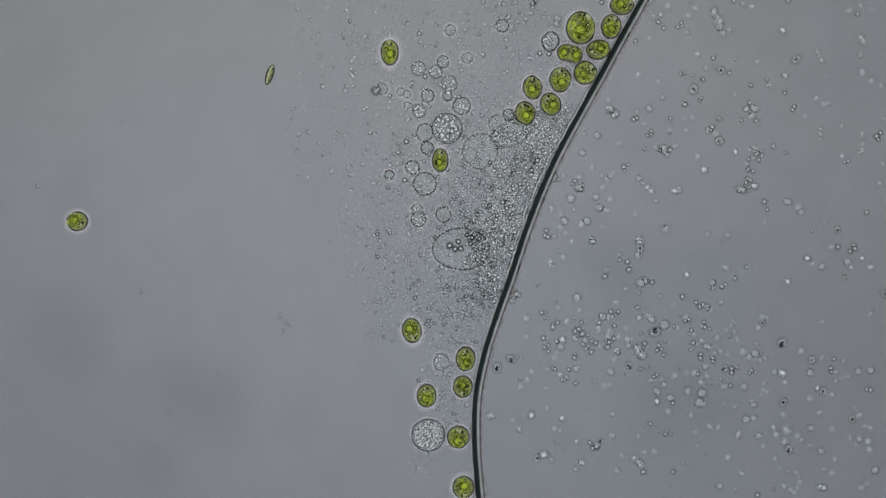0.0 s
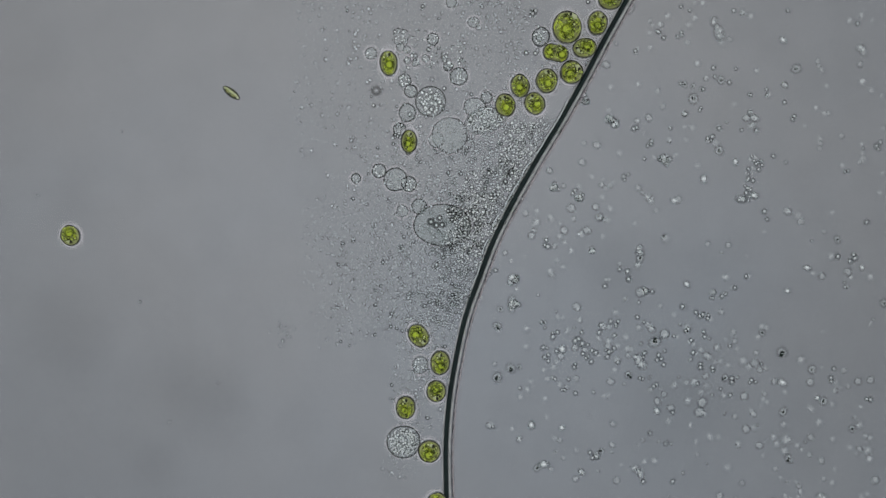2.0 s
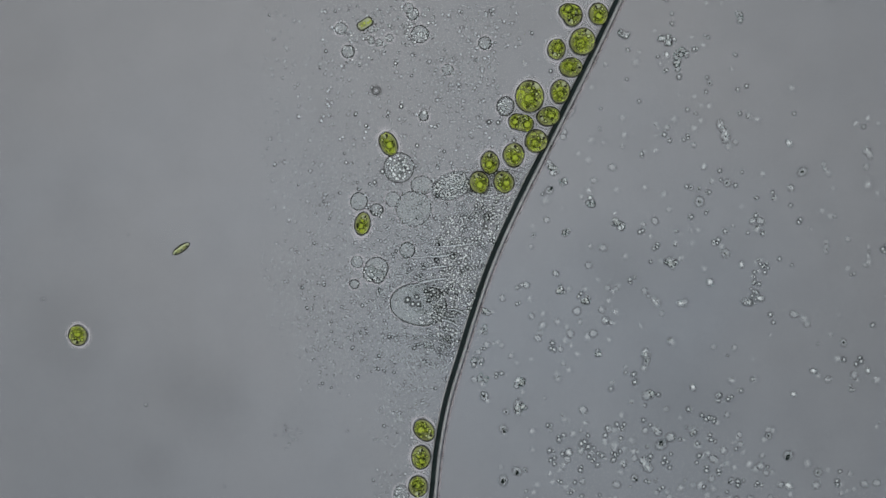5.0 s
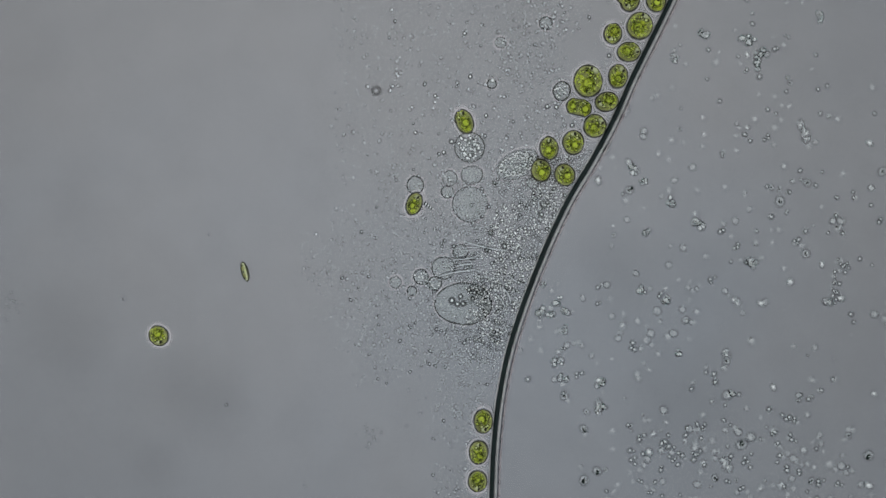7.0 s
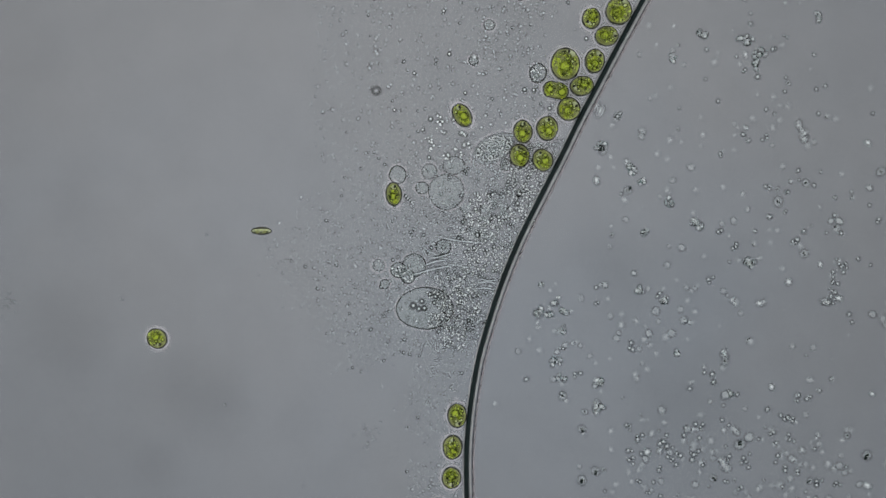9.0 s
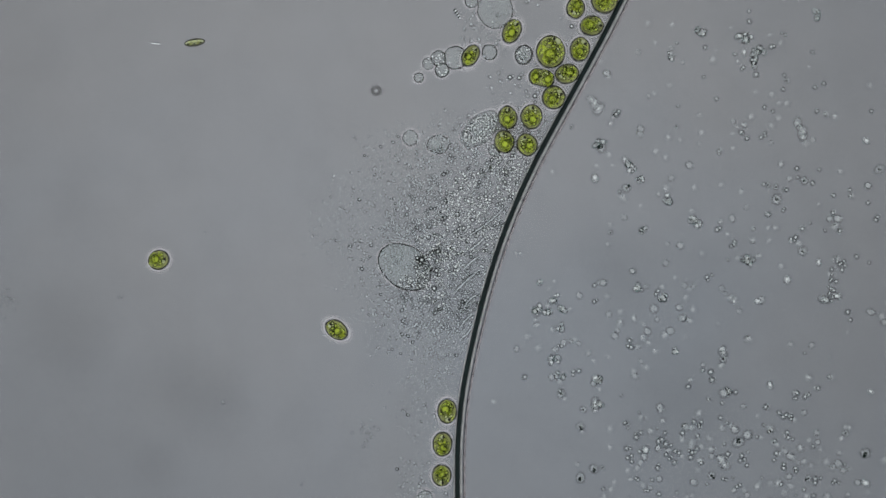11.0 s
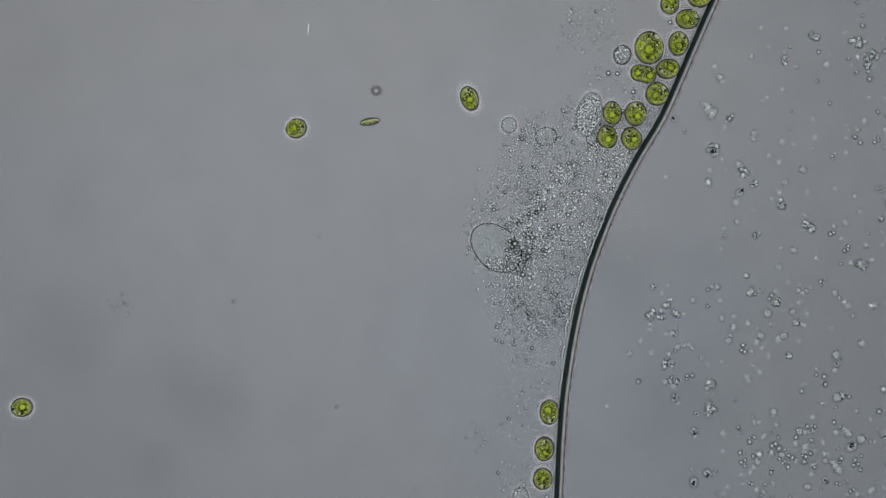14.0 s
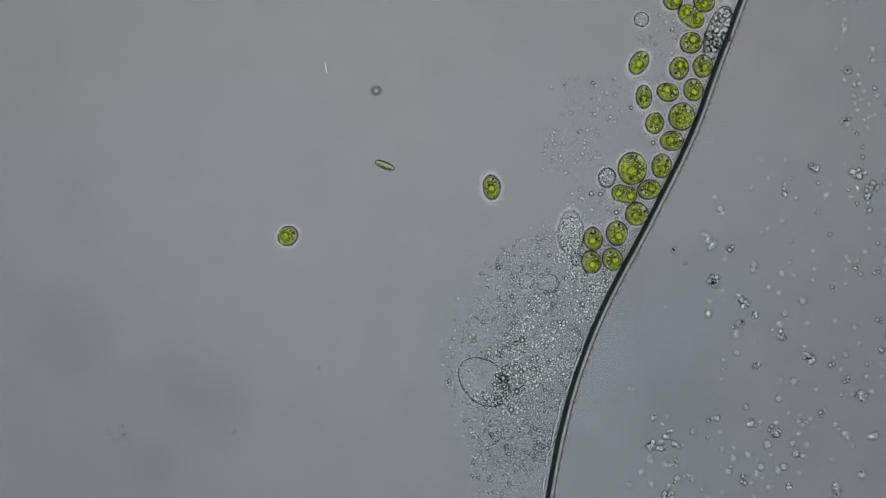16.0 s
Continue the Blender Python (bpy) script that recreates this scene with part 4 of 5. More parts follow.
vesicle(13, 15, 0, 58, Track("0:781,641 .5:778,635 1:766,630 1.5:752,632 2:744,646 2.5:742,690 3.5:735,800 3.7:733,820 5.8:740,905 7:800,905 16:900,1100"), 9, skin=M_FAINT)
vesicle(8, 8, 0, 59, Track("0:792,171 .5:798,148 1:803,130 1.5:804,112 2:793,118 2.5:773,145 3:762,157 3.5:755,226 3.7:755,244 5.8:790,181 6.5:874,159 7:870,149 8:853,133 9:838,108 9.5:907,20 12.3:1030,-770"), 1, 3.2, label="small round vesicle with a bright middle")
vesicle(9, 9, 0, 60, Track("0:797,54 .5:802,29 1:810,10 1.5:799,16 2:799,5 2.5:782,35 3:754,55 3.5:750,132 3.7:750,150 5.8:750,-70 12.3:750,-900"), 0, skin=M_FAINT)
vesicle(11, 11, 0, 61, Track("0:889,46 .5:897,20 1:904,3 1.5:900,-16 2:890,-14 2.5:883,23 3:868,32 3.5:862,99 3.7:862,118 5.8:900,50 7:966,42 8:935,20 9:920,-10 12.3:1040,-770"), 4)
vesicle(10, 9, 0, 62, Track("0:827,103 .5:834,78 1:840,59 1.5:850,38 2:838,40 2.5:819,67 3:802,72 3.5:795,150 3.7:795,168 5.8:835,95 7:886,76 8:873,58 9:866,45 9.5:930,-40 12.3:1060,-700"), 2, skin=M_FAINT)
vesicle(10, 10, 0, 63, Track("0:738,372 1:726,356 2:712,374 2.5:714,418 3:699,446 3.5:694,515 3.7:694,533 5.8:640,420 7:700,500 9:670,470 10:655,440 10.2:655,440 12.3:950,-400"), 2, skin=M_FAINT)
vesicle(12.5, 12.5, 0, 64, Track("14.7:1153,41 15:1148,87 15.5:1139,47 16:1135,35", E3), 4, label="small clear round vesicle in open water")

for dx, dy, q in ((0, 0, 7), (11, 4, 6.5), (26, 28, 6), (44, 20, 6.5), (12, 24, 6)):
    vesicle(q, q, 0, int(dx * 3 + 200), beside(S1, dx, dy), 3, 1.1, skin=M_FAINT)
vesicle(8, 8, 0, 77, beside(V11, -41, 13), 3, 1.1)

# the great vesicle with a heap of granules at its side
great = vesicle(50, 37, -42, 70, V13, 14, 1.4, "great clear vesicle half filled with pale granules", 1.2, M_GREAT_FILM, up=0.003, skin=M_GREAT_SKIN)
sh, r0 = Shape(), random.Random(71)
for g in range(120):
    ang, rad = radians(r0.uniform(-125, 35)), 1 - abs(r0.gauss(0, 0.28))
    x, y = 50 * rad * math.cos(ang + radians(42)), 37 * rad * math.sin(ang + radians(42))
    x, y = x * math.cos(radians(-42)) - y * math.sin(radians(-42)), x * math.sin(radians(-42)) + y * math.cos(radians(-42))
    if 0.2 < rad < 0.95:
        sh.granule(r0.uniform(1.2, 2.2), x, y, r0.uniform(8, 11), r0.uniform(1, 1.4), r0.uniform(0, 3), r0.uniform(0.3, 0.6), pale=r0.uniform(0.3, 0.9))
tagged(part("granule_pile", sh, (M_BEAD, M_RIM), great, "heap of pale granules"), kind="stuff")

for n, (x, y, q) in enumerate(((-11, 18, 5.4), (-8, 7, 4.6), (0, 1, 4.6), (5, 13, 4.2), (19, -4, 3.6), (28, 2, 3.8), (36, -8, 3.4), (24, 12, 3.6))):
    bead = part("large_bead", Shape().lens(((0.2, 1), (q * 0.3, 0.8), (q * 0.62, 0)), x, y, 12, n=14).lens(((q * 0.38, 0), (q * 0.8, 1), (q * 1.0, 0.8), (q * 1.4, 0)), x, y, 11.5, slot=1, n=16), (M_BEAD, M_DARK_RIM), great, "round bead with a dark rim")
    if n < 4:
        BURST.append((bead, ((30, 52, 44, 60)[n] - x, (8, -14, -44, 18)[n] - y), 0, 9.8))

# granular sacs
vesicle(23, 40, 0, 72, C6, 110, 1.7, "oblong sac densely filled with pale granules", 1.0, name="granular_sac", skin=M_FAINT)
vesicle(29, 28, 0, 73, B6, 130, 1.7, "round sac densely filled with dark granules", 1.3, name="granular_sac")
vesicle(20, 49, -20, 74, E12, 50, 3.4, "long clear cell with coarse grains squeezed along the water's edge", 1.3, name="granular_sac", pale=0.55)
# clear cell beside the large green one
clear = vesicle(14.5, 16.5, -15, 75, A10, 14, 1.5, "pale empty cell with a clear wall and few grains", 1.6, name="empty_cell")
part("nucleus", Shape().blob(6, 6.5, 3, -2, -2, 8, 16, 8, wob=0.1), M_FILM, clear)
part("nucleus_rim", Shape().ring(6, 6.5, 0.8, -2, -2, 9, 20, 6, wob=0.1), M_MEMBRANE, clear)


# ---- the cloud of granules at the water's edge ----
# time, top, bottom, and its width at the top, middle and bottom
CLOUD = rows_of("0:195,565 1.5:185,545 3.5:325,660 6:285,640 7:275,640 9:255,620 10:235,590 12.5:185,585 13:190,585 14:190,600 14.5:225,645 15:415,835 16:415,840")
WIDTH = rows_of("0:120,150,95 1.5:130,150,100 3.5:150,165,120 6:140,185,110 7:140,190,110 9:150,200,110 10:150,200,105 12.5:255,245,95 13:255,245,95 14:265,245,105 14.5:265,245,105 15:265,245,110 16:265,240,115")


def in_cloud(u, v, late):
    """A path in the cloud: u across from the edge, v down; late: u once the cloud has drawn together."""
    made = Track("0:0,0")
    xs, ys = [], []
    ct = [c[0] for c in CLOUD]
    for k, t in enumerate(TIMES):
        top, bottom = np.interp(t, ct, [c[1] for c in CLOUD]), np.interp(t, ct, [c[2] for c in CLOUD])
        w = [np.interp(t, [c[0] for c in WIDTH], [c[i] for c in WIDTH]) for i in (1, 2, 3)]
        y = top + v * (bottom - top)
        wide = np.interp(v, [0, 0.5, 1], w)
        uu = np.interp(t, [0, 9.5, 12.3, 16], [u, u, late, late])
        xs.append(edge(k, y) - 12 - uu * wide)
        ys.append(y)
    made.x, made.y = np.array(xs), np.array(ys)
    return made


def clump(n, wide, high, seed, track, small=1.1, big=2.6, rods=0, dark=0, z=0.0, label="loose cluster of tiny pale granules with dark rims", lean=0.0, rim=M_RIM, bead=M_BEAD_DIM, waves=0):
    r = random.Random(seed)
    sh = Shape()
    pitch = math.sqrt(wide * high / n)
    cols, rows = int(wide / pitch) + 1, int(high / pitch) + 1
    for g in range(cols * rows):
        x = ((g % cols + r.gauss(0.5, 0.42)) / cols * 2 - 1) * r.uniform(0.9, 1.12)
        y = ((g // cols + r.gauss(0.5, 0.42)) / rows * 2 - 1) * r.uniform(0.9, 1.12)
        rr = small + (big - small) * r.random() ** 2.5
        sh.granule(rr, (x + lean * y) * wide / 2, y * high / 2, r.uniform(2, 7), r.uniform(1, 1.7 if bead is M_BEAD else 1.3), r.uniform(0, 3.14), r.uniform(0.05, 0.45), pale=r.choice((0.45, 0.65, 0.85, 1.0)))
    for g in range(rods):
        x, y = r.uniform(-1, 1) * wide / 2, r.uniform(-1, 1) * high / 2
        sh.worm(r.uniform(3.5, 8.5), r.uniform(0.9, 1.5), x + lean * y, y, r.uniform(3, 7), r.gauss(0.1, 1.1), r.uniform(-1.8, 1.8), r.uniform(0.4, 0.95))
    for g in range(waves):
        x, y = r.uniform(-1, 1) * wide / 2, r.uniform(-1, 1) * high / 2
        if g % 3 == 2:
            q = r.uniform(3.2, 6.0)
            sh.lens(((q * 0.8, 0), (q, 0.8), (q * 1.25, 0)), x + lean * y, y, 8, r.uniform(1, 1.2), r.uniform(0, 3), 1, 14, 0.1)
        else:
            sh.worm(r.uniform(10, 22), r.uniform(1.0, 1.4), x + lean * y, y, r.uniform(5, 8), r.gauss(-0.2, 0.7), r.uniform(-5, 5), 0.3, 8)
    for g in range(dark):
        x, y = r.uniform(-1, 1) * wide / 2, r.uniform(-1, 1) * high / 2
        q, a, lean_to = (r.uniform(1.0, 2.3), r.uniform(2.4, 3.1))[g % 5 == 4], r.uniform(1, 1.4), r.uniform(0, 3)
        sh.lens(((0.2, 1.0), (q * 0.5, 0.7), (q * 0.95, 0)), x + 0.3 * q, y + 0.2 * q, 8, a, lean_to, 0, 10)
        sh.lens(((q * 0.5, 0), (q * 1.15, 1.0), (q * 1.8, 0)), x, y, 7.5, a, lean_to, 2, 12)
    ob = thing("granule_clump", sh, (bead, rim, M_DARK_RIM), label, "granules", "granule cloud", "stuff")
    return moves(ob, track, z)


seed = 100
for row in range(8):
    v = (row + 0.5) / 8
    for col in range(5):
        seed += 1
        u = (col + 0.3) / 5
        clump((92, 88, 78, 62, 42)[col] - (4 if row < 5 else 8) * abs(row - 3), (42, 44, 44, 46, 50)[col], 51, seed, in_cloud(u + rng.uniform(-0.07, 0.07) * (col > 1), v + rng.uniform(-0.03, 0.03), u * 0.96 + rng.uniform(-0.08, 0.08) * (col > 1)), 1.1, 2.4, rods=30 if row in (2, 3, 4, 5) else 22,
              dark=(5 if row in (2, 3, 4) and col < 4 else 2) + (row + col) % 3, rim=M_DENSE_RIM if col < 2 else M_RIM, label="dense mass of tiny pale granules against the water's edge", lean=0.6 - 0.04 * row, bead=M_BEAD if (row + col) % 3 and row < 5 and col < 3 else M_BEAD_DIM, waves=4 if col < 4 else 1)
for row in range(3):
    for col in range(3):
        seed += 1
        clump((46, 30, 18)[row] - 5 * col, 50, 60, seed, in_cloud(0.15 + col * 0.28, 1.06 + row * 0.13, 0.15 + col * 0.28), 1.0, 2.1, rods=(22, 14, 8)[row], dark=1 if col == row else 0,
              label="thinning lower end of the granule mass", lean=0.3)
for row in range(6):
    v = (row + 0.4) / 6
    for col in range(3):
        seed += 1
        u = 1.15 + col * 0.42
        clump((100, 70, 46)[col], 80, 90, seed, in_cloud(u, v + 0.05 * col, (0.52, 0.70, 0.88)[col] + rng.uniform(-0.06, 0.06)), 1.0, 2.3, dark=2 + (row + col) % 3, rods=6)

# heavy knot of threads and dark-rimmed granules at the great vesicle's side
for dx, dy, n, q in ((40, -34, 34, 44), (72, -44, 30, 40), (46, 8, 38, 46), (78, -4, 36, 40), (50, 46, 30, 44)):
    seed += 1
    clump(n, q, q, seed, beside(V13, dx, dy), 1.2, 2.6, rods=18, dark=2, z=0.003, label="dark knot of short threads and granules", bead=M_BEAD)

# thin scatter above, carried away upwards later
DRIFT = "0:0,0 1.5:15,-54 2:6,-48 2.5:-13,-17 3:-20,5 3.5:-32,65 3.7:-32,84 5.8:-5,32 6:15,26 6.5:85,12 7:80,0 7.5:70,-10 8:60,-18 8.5:47,-30 9:43,-40 9.5:112,-129 10.2:170,-240 12.3:300,-900"
for col in range(4):
    for row in range(4):
        seed += 1
        clump((44, 68, 84, 76)[col], 112, 102, seed, beside(Track(DRIFT), 565 + col * 100, 10 + row * 92), 1.1, 2.7, dark=1 + (row + col) % 2, label="thin scatter of tiny pale granules in water")
for dx, dy, n in ((-105, -35, 46), (-75, -125, 26), (-55, 60, 24), (40, -230, 14)):
    seed += 1
    clump(int(n * 2.4), 110, 80, seed, beside(A1, dx, dy), 1.1, 2.7, dark=2, label="thin scatter of tiny granules beside green cells")
for dx, dy, wide, high, n in ((-62, -132, 26, 34, 14), (-88, -20, 60, 110, 22), (-40, -58, 40, 40, 10), (-20, -150, 30, 60, 8)):
    seed += 1
    clump(n, wide, high, seed, beside(C1, dx, dy), 1.0, 2.4, dark=1, label="thin scatter of tiny granules beside green cells")
for dx, dy, n in ((-45, 10, 46), (-60, 110, 70), (-80, -120, 14), (-20, -95, 26), (-25, 45, 24)):
    seed += 1
    clump(int(n * 1.4), 70, 90, seed, beside(B3, dx, dy), 1.1, 2.6, dark=1, label="thin scatter of tiny granules beside green cells")


# free droplets that can be told apart among the scatter
def droplet(r, track):
    ob = tagged(new("droplet"), "tiny bright droplet with a dark rim in water", "droplet", "free droplets")
    part("core", Shape().lens(((0.2, 1), (r * 0.4, 0.8), (r * 0.75, 0)), z=6, n=12), M_BEAD, ob, "bright core")
    part("rim", Shape().lens(((r * 0.5, 0), (r * 0.95, 1), (r * 1.15, 0.7), (r * 1.6, 0)), 0.4, -0.4, 5.5, n=16), M_DARK_RIM, ob, "dark rim")
    moves(ob, track, 0.001)


for dx, dy, r in ((37, -46, 3.2), (-28, 77, 3.4), (-72, 44, 3.6), (-56, 45, 3.4)):
    droplet(r, beside(A1, dx, dy))
for x, y, r in ((752, 136, 3.2), (719, 251, 3.8), (705, 270, 3.0), (716, 319, 3.4), (690, 170, 2.8), (780, 205, 3.0), (655, 235, 2.8), (742, 60, 3.0)):
    droplet(r, beside(Track(DRIFT), x, y))


# ---- needles ----
def needles(track, n, seed, spread=50, label="sheaf of fine pale needles with dark flanks among granules"):
    r = random.Random(seed)
    sh = Shape()
    for k in range(n):
        sh.worm(r.uniform(34, 90), r.uniform(1.0, 1.4), r.gauss(0, 12), r.gauss(0, spread / 3), 9, r.gauss(-0.12, 0.16), r.uniform(-3, 3), 0.7, 10)
    return moves(thing("needle_sheaf", sh, (M_BEAD_DIM, M_RIM), label, "needles", kind="stuff"), track, 0.0)


needles(in_cloud(0.5, 0.48, 0.35), 4, 5)


def strand(length, thick, bend, track, high):
    """One long pale thread; before and after it is drawn out it lies along the water's edge."""
    for k, t in enumerate(TIMES):
        if t < 4.8 or t > 11:
            y = S_Y[k] + high
            track.x[k], track.y[k] = edge(k, y) - 9, y
            track.turn[k] = math.degrees(math.atan2(40, edge(k, y - 20) - edge(k, y + 20)))
    sh = Shape().worm(length, thick, 0, 0, 10, 0, bend, 0.9, 14)
    return moves(thing("pale_strand", sh, (M_BEAD_DIM, M_DARK_RIM), "long thin pale thread with dark flanks among granules", "thread", "pale threads"), track, 0.001)


# threads drawn out between the great vesicle and the water's edge: length, thickness, bend, path
strand(88, 1.7, -3.0, Track("5.8:812,452,-25 6.2:850,448,-18 6.6:885,441,-14 7:862,436,-12 7.5:845,433,-11 8.2:832,430,-9 9:815,424,-8 10.2:808,400,-20"), 195)
strand(46, 1.7, -2.5, Track("5.8:778,458,-25 6.2:815,457,-12 6.6:843,457,-4 7:823,456,8 7.5:804,456,18 8.2:790,459,18 9:780,452,14 10.2:790,425,-20"), 240)
strand(42, 1.8, 2.5, Track("5.8:780,470,-25 6.2:817,470,-10 6.6:847,471,-2 7:822,471,8 7.5:795,471,16 8.2:780,472,16 9:770,466,14 10.2:795,440,-20"), 285)
strand(66, 1.9, 2.0, Track("5.8:772,482,-20 6.2:805,481,-8 6.6:829,479,0 7:808,484,10 7.5:784,489,20 8.2:772,487,18 9:762,480,14 10.2:790,455,-20"), 330)
strand(38, 1.7, 5.0, Track("5.8:850,545,-70 6.6:902,535,-70 7.1:892,520,-60 7.5:885,512,-30 7.8:878,508,-8 9:862,504,-2 9.8:846,484,0 10.2:835,470,-10"), 375)
strand(34, 1.7, 3.0, Track("5.8:836,548,-70 6.6:890,540,-70 7.1:882,530,-50 7.5:876,528,-36 7.8:874,518,-6 9:858,513,-2 9.8:842,494,0 10.2:832,482,-10"), 420)
strand(36, 1.6, -3.0, Track("5.8:846,505,-50 6.6:915,500,-40 7.1:910,492,-30 7.5:906,490,-20 7.8:882,498,-5 9:866,494,-2 9.8:848,474,0 10.2:842,458,-10"), 465)

# a short banded filament near a green cell
banded = tagged(new("banded_filament"), "short dark-banded filament drifting in the water", "filament")
for k in range(4):
    part("band", Shape().rod(9 - abs(k - 1.2) * 1.4, 1.15, cx=k * 5 - 8, cz=4, turn=1.75, n=8, m=6, taper=0.4).lens(((0.2, 1), (1, 0.6), (2, 0)), k * 5 - 5.5, 0.6, 4, 1.3, 1.75, 1, 8), (M_SPECK, M_BEAD), banded, "dark bar with a bright side")
moves(banded, Track("0:756,271,-30 1.5:722,231,-30 2.5:687,284,-30 3.7:652,402,-30 5.8:719,365,-30 6.2:751,367,-32 6.6:763,367,-34 7:758,365,-36 7.4:748,364,-38 7.8:744,362,-40 8.2:736,360,-42 8.6:730,358,-44 9:722,352,-46 10.2:715,325,-60 12.3:985,-450,-60"), 0.002)


# ---- sediment on the slide ----
def left_behind(x, y):
    made = Track(f"0:{x},{y}")
    made.x = np.array([max(made.x[k], edge(k, made.y[k]) + 1) for k in range(len(TIMES))])
    return made


def speck(x, y, r=5.0, tilt=0, n=1):
    """A black grain fixed on the glass, with a greyish rim, bright ring and glints modelled in."""
    sh = Shape()
    q = random.Random(int(x * 31 + y))
    for k in range(n):
        ox, oy = (0, 0) if k == 0 else (q.uniform(-1, 1) * r * 1.1, q.uniform(-1, 1) * r * 0.8)
        sh.blob(r * 0.58, r * 0.44, r * 0.5, ox, oy, r * 0.5, 12, 7, radians(tilt + q.uniform(-60, 60)), 0.5, 2.2, 0, x + k)
    ob = thing("black_grain", sh, M_SPECK, "tiny black mineral grain on the dry glass", "grain", "black grains")
    lean, long = q.uniform(0, 3), q.uniform(1, 1.35)
    # dark and bright diffraction rings as translucent skins
    part("rim", Shape().lens(((r * 0.95, 0), (r * 1.25, 0.8), (r * 1.55, 0.3), (r * 2.0, 0)), 0, 0, 0.8, long, lean, n=24, high=0.2), M_HALO, ob, "dark diffraction ring modelled as a grey skin")
    part("bright_fringe", Shape().lens(((0.2, 1), (r * 0.8, 1), (r * 1.15, 0)), 0, 0, 1.0, long, lean, n=24, high=0.1), M_MIST, ob, "faint halo of light modelled as a pale skin")
    if r >= 5:
        # highlights put in as white streaks
        for k in range(2):
            part("glint", Shape().worm(r * q.uniform(0.8, 1.3), r * 0.15, q.uniform(-0.3, 0.3) * r, (k - 0.4) * r * 0.6, r * 1.1, lean, q.uniform(-1.5, 1.5), 1.0), (M_WHITE, M_DARK_RIM), ob, "painted glint, a bright streak between dark lines")
    return moves(ob, left_behind(x, y), -0.001)


def bright(x, y, r=5.0, n=1, step=(6, 6)):
    """A bright glassy bead, or an uneven heap of them, fixed on the glass."""
    q = random.Random(int(x * 17 + y))
    heap = tagged(new("glassy_clot"), "small uneven clot of glassy beads on dry glass", "clot", "glassy clots") if n > 1 else None
    for k in range(n):
        sh = Shape()
        s = k - (n - 1) / 2
        ox, oy = s * step[0] * 0.9 + q.uniform(-1.5, 1.5) * (n > 1), -s * step[1] * 0.9 + q.uniform(-1.5, 1.5) * (n > 1)
        a, t, rr = q.uniform(1, 1.6), q.uniform(0, 3), r * q.uniform(0.6, 1.0)
        # the white core's colour stands in for light focused by the bead
        sh.lens(((0.2, 1.2), (rr * 0.4, 0.9), (rr * 0.75, 0.45), (rr * 1.1, 0.15), (rr * 1.5, 0)), ox, oy, 2 + k * 0.3, a, t, 0, 14, 0.3)
        if n > 1 or r > 5:
            sh.lens(((0.1, 1), (rr * 0.3, 0.7), (rr * 0.5, 0)), ox + q.uniform(-2, 2), oy + q.uniform(-2, 2), 4 + k * 0.3, a, t, 2, 10, 0.5)
        sh.lens(((rr * 0.8, 0), (rr * 1.35, q.uniform(0.3, 0.7)), (rr * 2.0, 0)), ox + 0.6, oy - 0.6, 1 + k * 0.3, a, t, 1, 14, 0.2)
        if heap:
            part("bead", sh, (M_MIST, M_HALO, M_WHITE), heap)
            part("crease", Shape().worm(q.uniform(0.9, 1.7) * r, q.uniform(0.8, 1.2), ox + q.uniform(-2, 2), oy + q.uniform(-2, 2), 4.5 + k * 0.3, q.uniform(0, 3), q.uniform(-2, 2), 0.9), (M_WHITE, M_CREASE), heap, "dark crease")
        else:
            heap = thing("bright_bead", sh, (M_WHITE, M_CREASE, M_WHITE), "bright glassy bead on the dry glass", "bead", "bright beads")
    return moves(heap, left_behind(x, y), -0.001)


for x, y, r in ((1227, 158, 6.5), (1276, 125, 5), (1212, 133, 3.5), (1226, 136, 3), (1241, 141, 3), (1273, 250, 6)):
    speck(x, y, r)
for x, y, r in ((1409, 105, 5.5), (1167, 264, 3.2), (1133, 440, 5), (1482, 407, 4.2), (1349, 572, 4.2)):
    speck(x, y, r)
for x, y, r, n in ((1159, 588, 6.5, 2), (1384, 607, 6.5, 3), (1437, 637, 5.5, 1), (1283, 652, 3.8, 2), (1457, 693, 5, 1), (1508, 742, 4.5, 1), (1396, 795, 5, 3)):
    speck(x, y, r, 20, n)
for x, y, r, n in ((880, 651, 6, 3), (904, 635, 5.5, 2), (919, 633, 3.2, 1), (885, 530, 3.6, 1), (880, 560, 5, 2), (951, 811, 4.5, 1), (983, 783, 3, 1), (1112, 647, 4.5, 2)):
    speck(x, y, r, 0, n)
for x, y, r, n in ((963, 555, 3, 1), (846, 502, 5, 1), (1064, 781, 3.5, 2), (1150, 651, 2.6, 1), (1386, 712, 5, 1), (1565, 520, 5, 2), (917, 65, 6, 3), (845, 8, 4, 2), (864, 30, 3, 1), (961, 138, 5, 2)):
    speck(x, y, r, 30, n)
for x, y, r, n in ((1245, -52, 3.5, 1), (1146, -220, 5, 2), (1298, -160, 3, 1), (1050, 30, 2.5, 1), (1152, -310, 5, 2), (933, 217, 3, 1)):
    speck(x, y, r, 30, n)
for x, y, r, n, st in ((1245, 300, 6.5, 1, (0, 0)), (1301, 269, 4.5, 1, (0, 0)), (1215, 486, 4.5, 1, (0, 0)), (1333, 329, 4, 1, (0, 0)), (1193, 338, 4.5, 1, (0, 0)), (1085, 197, 5.5, 3, (7, 7)),
                       (1270, 35, 6, 4, (4, 10)), (1150, 335, 5, 2, (5, 6)), (1384, 660, 5.5, 1, (0, 0)), (1128, 817, 6, 3, (7, 5))):
    bright(x, y, r, n, st)
